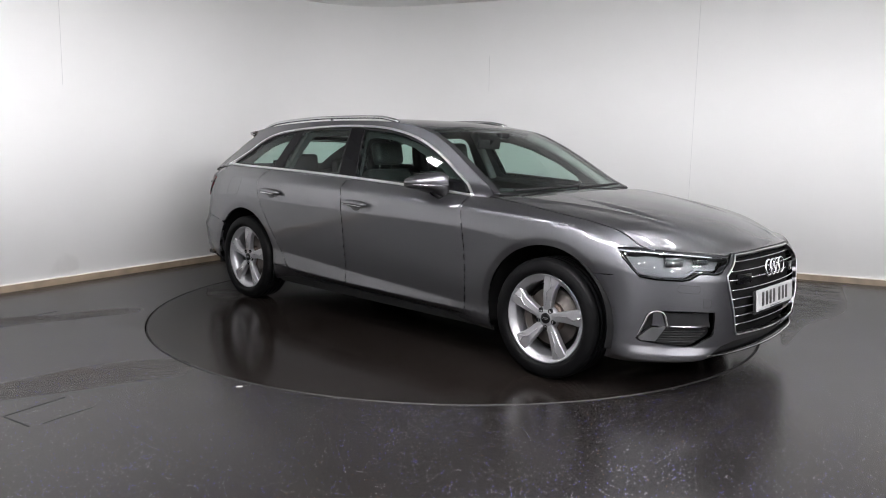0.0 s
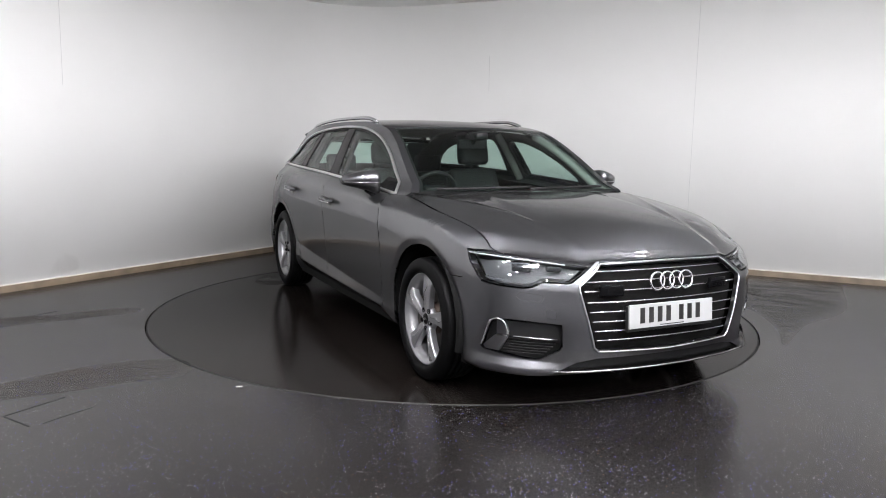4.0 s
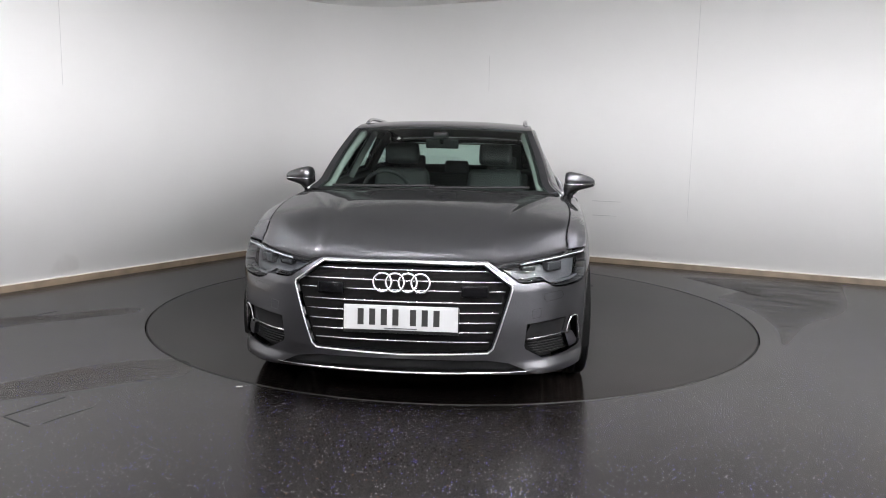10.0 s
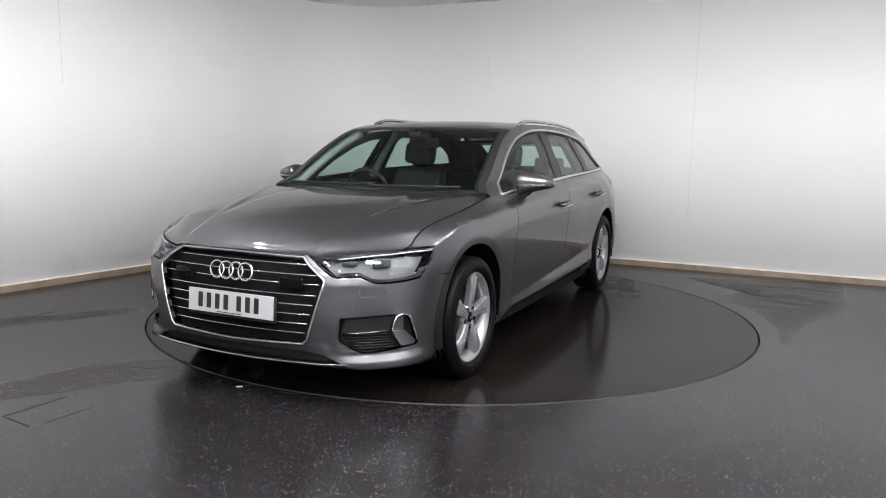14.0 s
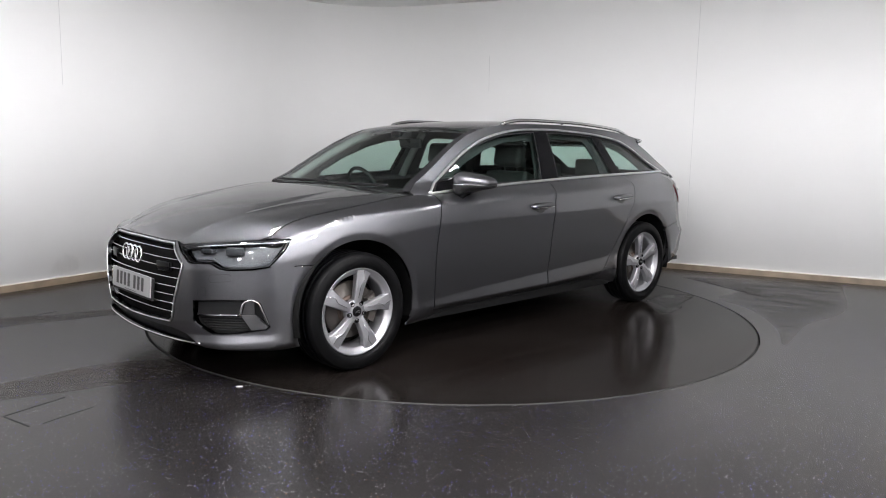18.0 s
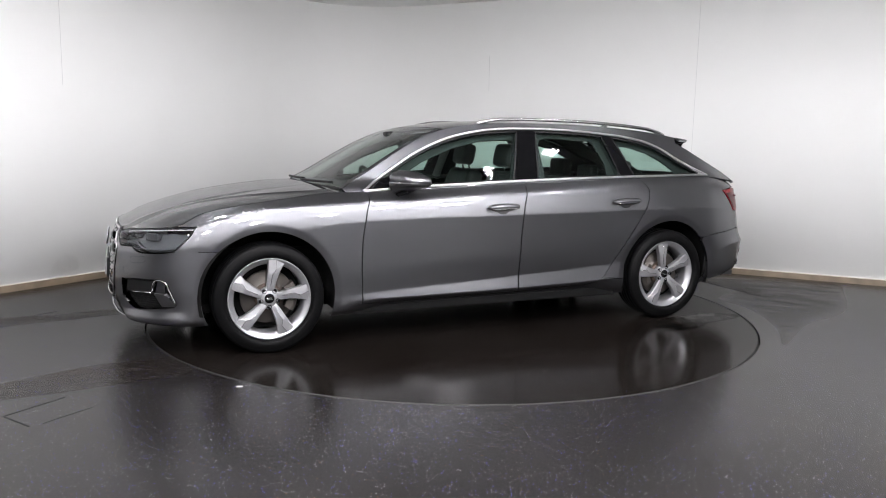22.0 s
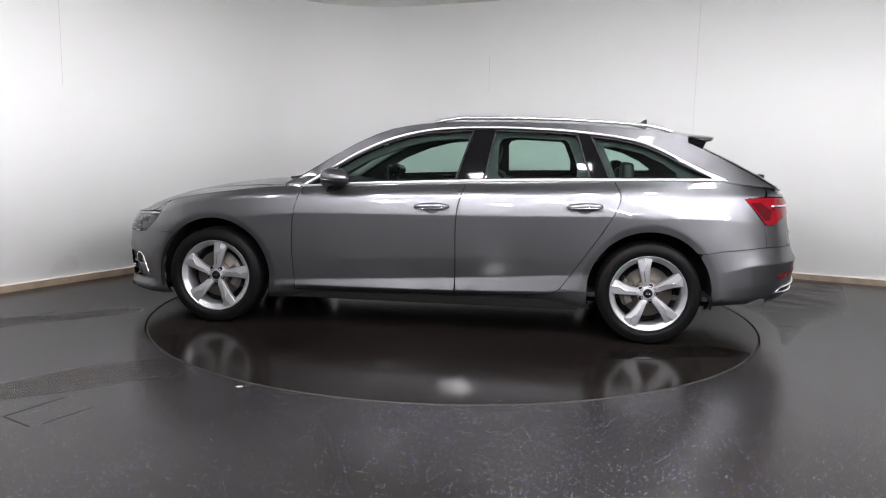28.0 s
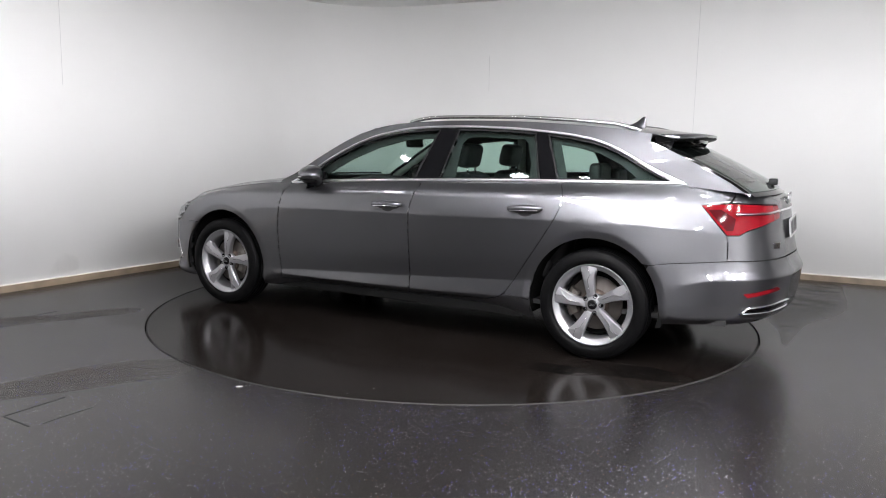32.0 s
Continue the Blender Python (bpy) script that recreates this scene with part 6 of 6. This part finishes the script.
    part("centre_screen", box_bm(0.585, 0.60, -0.13, 0.13, 0.80, 0.90, 0.004), GLOSS_BLACK, dash, "black centre screen", smooth=False)
    part("console", box_bm(-0.30, 0.66, -0.12, 0.12, 0.31, 0.62, 0.03), CABIN, car, "dark centre console")
    # steering wheel, on the right
    wheel = part("steering_wheel", lathe_bm([(0.162 + 0.014 * math.cos(a), 0.015 * math.sin(a)) for a in [k * math.tau / 10 for k in range(10)]], 48, True), BLACK, car, "black leather steering wheel")
    wheel.matrix_basis = pose(0.44, -0.37, 0.925) @ Matrix.Rotation(radians(24), 4, "Y") @ Matrix.Rotation(math.pi / 2, 4, "Z")
    part("wheel_boss", box_bm(-0.07, 0.07, -0.03, 0.03, -0.06, 0.06, 0.02), BLACK, wheel, "steering wheel boss")
    for x0, x1 in ((-0.162, -0.06), (0.06, 0.162)):
        part("wheel_spoke", box_bm(x0, x1, -0.012, 0.012, -0.03, 0.02, 0.006), SATIN, wheel, "satin spoke")
    part("wheel_spoke", box_bm(-0.03, 0.03, -0.012, 0.012, -0.162, -0.05, 0.006), BLACK, wheel)
    part("steering_column", tube_bm([(0.46, -0.37, 0.89), (0.66, -0.37, 0.80)], 0.05, 12), BLACK, car, "black steering column")
    # mirror and sensor housing at the windscreen
    mir = part("inside_mirror", box_bm(-0.014, 0.014, -0.115, 0.115, -0.034, 0.034, 0.013, 3), BLACK, car, "black inside mirror")
    mir.matrix_basis = pose(0.30, 0.0, 1.265, 0, 12)
    part("mirror_glass", box_bm(-0.0155, -0.0142, -0.105, 0.105, -0.026, 0.026), CHROME, mir, "mirror glass", smooth=False)
    part("sensor_housing", box_bm(0.33, 0.45, -0.05, 0.05, 1.295, 1.345, 0.015), BLACK, car, "black sensor housing behind the windscreen")
    part("mirror_stalk", tube_bm([(0.31, 0, 1.27), (0.38, 0, 1.33)], 0.012, 8), BLACK, car, "mirror stalk")
    # front seats
    seat = None
    for y in (0.37, -0.37):
        seat = new("seat")
        seat.parent = car
        seat["label"] = "black leather front seat"
        seat.matrix_basis = pose(0, y, 0)
        bm = box_bm(-0.42, 0.12, -0.26, 0.26, 0.40, 0.56, 0.05, 3)
        part("cushion", bm, CLOTH, seat)
        bm = box_bm(-0.07, 0.07, -0.255, 0.255, 0.0, 0.66, 0.055, 3)
        for v in bm.verts:
            k = max(0, v.co.z - 0.35) / 0.31
            v.co.y *= 1 - 0.20 * k
            v.co.x += 0.03 * (abs(v.co.y) / 0.25) ** 2
        bmesh.ops.rotate(bm, cent=(0, 0, 0), matrix=Matrix.Rotation(radians(-21), 3, "Y"), verts=bm.verts)
        bmesh.ops.translate(bm, vec=(-0.18, 0, 0.44), verts=bm.verts)
        part("backrest", bm, CLOTH, seat)
        bm = box_bm(-0.05, 0.05, -0.13, 0.13, -0.085, 0.085, 0.045, 3)
        bmesh.ops.rotate(bm, cent=(0, 0, 0), matrix=Matrix.Rotation(radians(-12), 3, "Y"), verts=bm.verts)
        bmesh.ops.translate(bm, vec=(-0.37, 0, 1.185), verts=bm.verts)
        part("headrest", bm, CLOTH, seat)
        for dy in (-0.06, 0.06):
            part("headrest_post", tube_bm([(-0.40, dy, 1.04), (-0.375, dy, 1.14)], 0.007, 8), CHROME, seat, "chrome post")
    # rear bench
    bench = part("rear_bench", box_bm(-1.12, -0.60, -0.68, 0.68, 0.42, 0.58, 0.05, 3), CLOTH, car, "black leather rear bench")
    bm = box_bm(-0.07, 0.07, -0.66, 0.66, 0.0, 0.54, 0.05, 3)
    bmesh.ops.rotate(bm, cent=(0, 0, 0), matrix=Matrix.Rotation(radians(-24), 3, "Y"), verts=bm.verts)
    bmesh.ops.translate(bm, vec=(-1.10, 0, 0.50), verts=bm.verts)
    part("backrest", bm, CLOTH, bench)
    for y, w in ((0.42, 0.13), (-0.42, 0.13), (0.0, 0.11)):
        bm = box_bm(-0.04, 0.04, -w, w, -0.075, 0.075, 0.035, 3)
        bmesh.ops.translate(bm, vec=(-1.335, y, 1.085 if y else 1.04), verts=bm.verts)
        part("headrest", bm, CLOTH, bench)
    part("load_cover", box_bm(-2.2, -1.34, -0.66, 0.66, 0.95, 0.965, 0.004), CABIN, car, "dark load-bay cover", smooth=False)


def add_mirrors():
    # along the mirror from the door to the tip: reach, length fore and aft, centre, height above and below the waist line
    ST = [(0.846, 0.09, 0.628, 0.062, 0.052), (0.854, 0.125, 0.627, 0.084, 0.056), (0.878, 0.145, 0.620, 0.092, 0.050), (0.910, 0.152, 0.608, 0.087, 0.038), (0.950, 0.150, 0.590, 0.077, 0.028), (0.992, 0.136, 0.571, 0.063, 0.021), (1.026, 0.108, 0.556, 0.047, 0.016), (1.044, 0.064, 0.548, 0.030, 0.010)]
    for s in (1, -1):
        def shell(name, mat, label, below):
            bm = bmesh.new()
            rows = []
            for y, lx, cx, up, down in ST:
                ring = []
                for k in range(13):
                    a = math.pi * k / 12
                    h = -down * 1.45 if below else up * 0.86
                    ca, sa = math.cos(a), math.sin(a)
                    ring.append(bm.verts.new((cx + lx * 0.64 * math.copysign(abs(ca) ** 0.9, ca), s * y, 1.018 + h * abs(sa) ** (0.7 if below else 0.48))))
                rows.append(ring)
            for a, b in zip(rows, rows[1:]):
                for k in range(12):
                    bm.faces.new((a[k], a[k + 1], b[k + 1], b[k]))
            bm.faces.new(rows[0]); bm.faces.new(rows[-1])
            for a, b in zip(rows, rows[1:]):
                bm.faces.new((a[0], b[0], b[12], a[12]))
            bmesh.ops.recalc_face_normals(bm, faces=bm.faces)
            return part(name, bm, mat, car, label)
        cap = shell("door_mirror", PAINT, "door mirror with a grey cap and black foot", False)
        low = shell("mirror_base", BLACK, "black lower mirror shell", True)
        low.parent = cap
        bm = box_bm(-0.006, 0.006, -0.068, 0.068, -0.03, 0.03, 0.01)
        bmesh.ops.rotate(bm, cent=(0, 0, 0), matrix=Matrix.Rotation(s * 0.2, 3, "Z"), verts=bm.verts)
        bmesh.ops.translate(bm, vec=(0.515, s * 0.935, 1.022), verts=bm.verts)
        part("mirror_glass", bm, GLOSS_BLACK, cap, "dark mirror glass")
        pts = [flank(0.66, 0.93, s, -0.03), Vector((0.64, s * 0.868, 0.948)), Vector((0.615, s * 0.882, 0.97)), Vector((0.60, s * 0.89, 1.0))]
        part("mirror_foot", tube_bm(pts, [0.032, 0.034, 0.05, 0.055], 10, flat=0.6), GLOSS_BLACK, cap, "black mirror foot")
        part("mirror_line", tube_bm([Vector((cx + lx * 0.64 + 0.0005, s * y, 1.018)) for y, lx, cx, u, d in ST[1:]], 0.0028, 6), CHROME, cap, "thin bright line")


# ---- build ----
wall_north = build_studio()
floor = build_floor()
turntable = build_turntable()
build_smears(floor, wall_north, turntable)
build_lights()
build_scrap()
add_upper()
add_sides()
add_front()
add_rear()
add_wheels()
add_underside()
add_cabin()
add_mirrors()


def motions():
    """The turntable carries the car round, clockwise, at a steady pace."""
    rows_car, rows_table = [], []
    for i in range(65):
        t = i * 0.5
        a = -90 - (TURN_START + TURN_RATE * t)
        m = pose(0, 0, 0, 0, 0, a)
        rows_table.append((t, m))
        rows_car.append((t, m @ pose(CAR_X, CAR_Y, 0)))
    walk(turntable, rows_table)
    walk(car, rows_car)


motions()
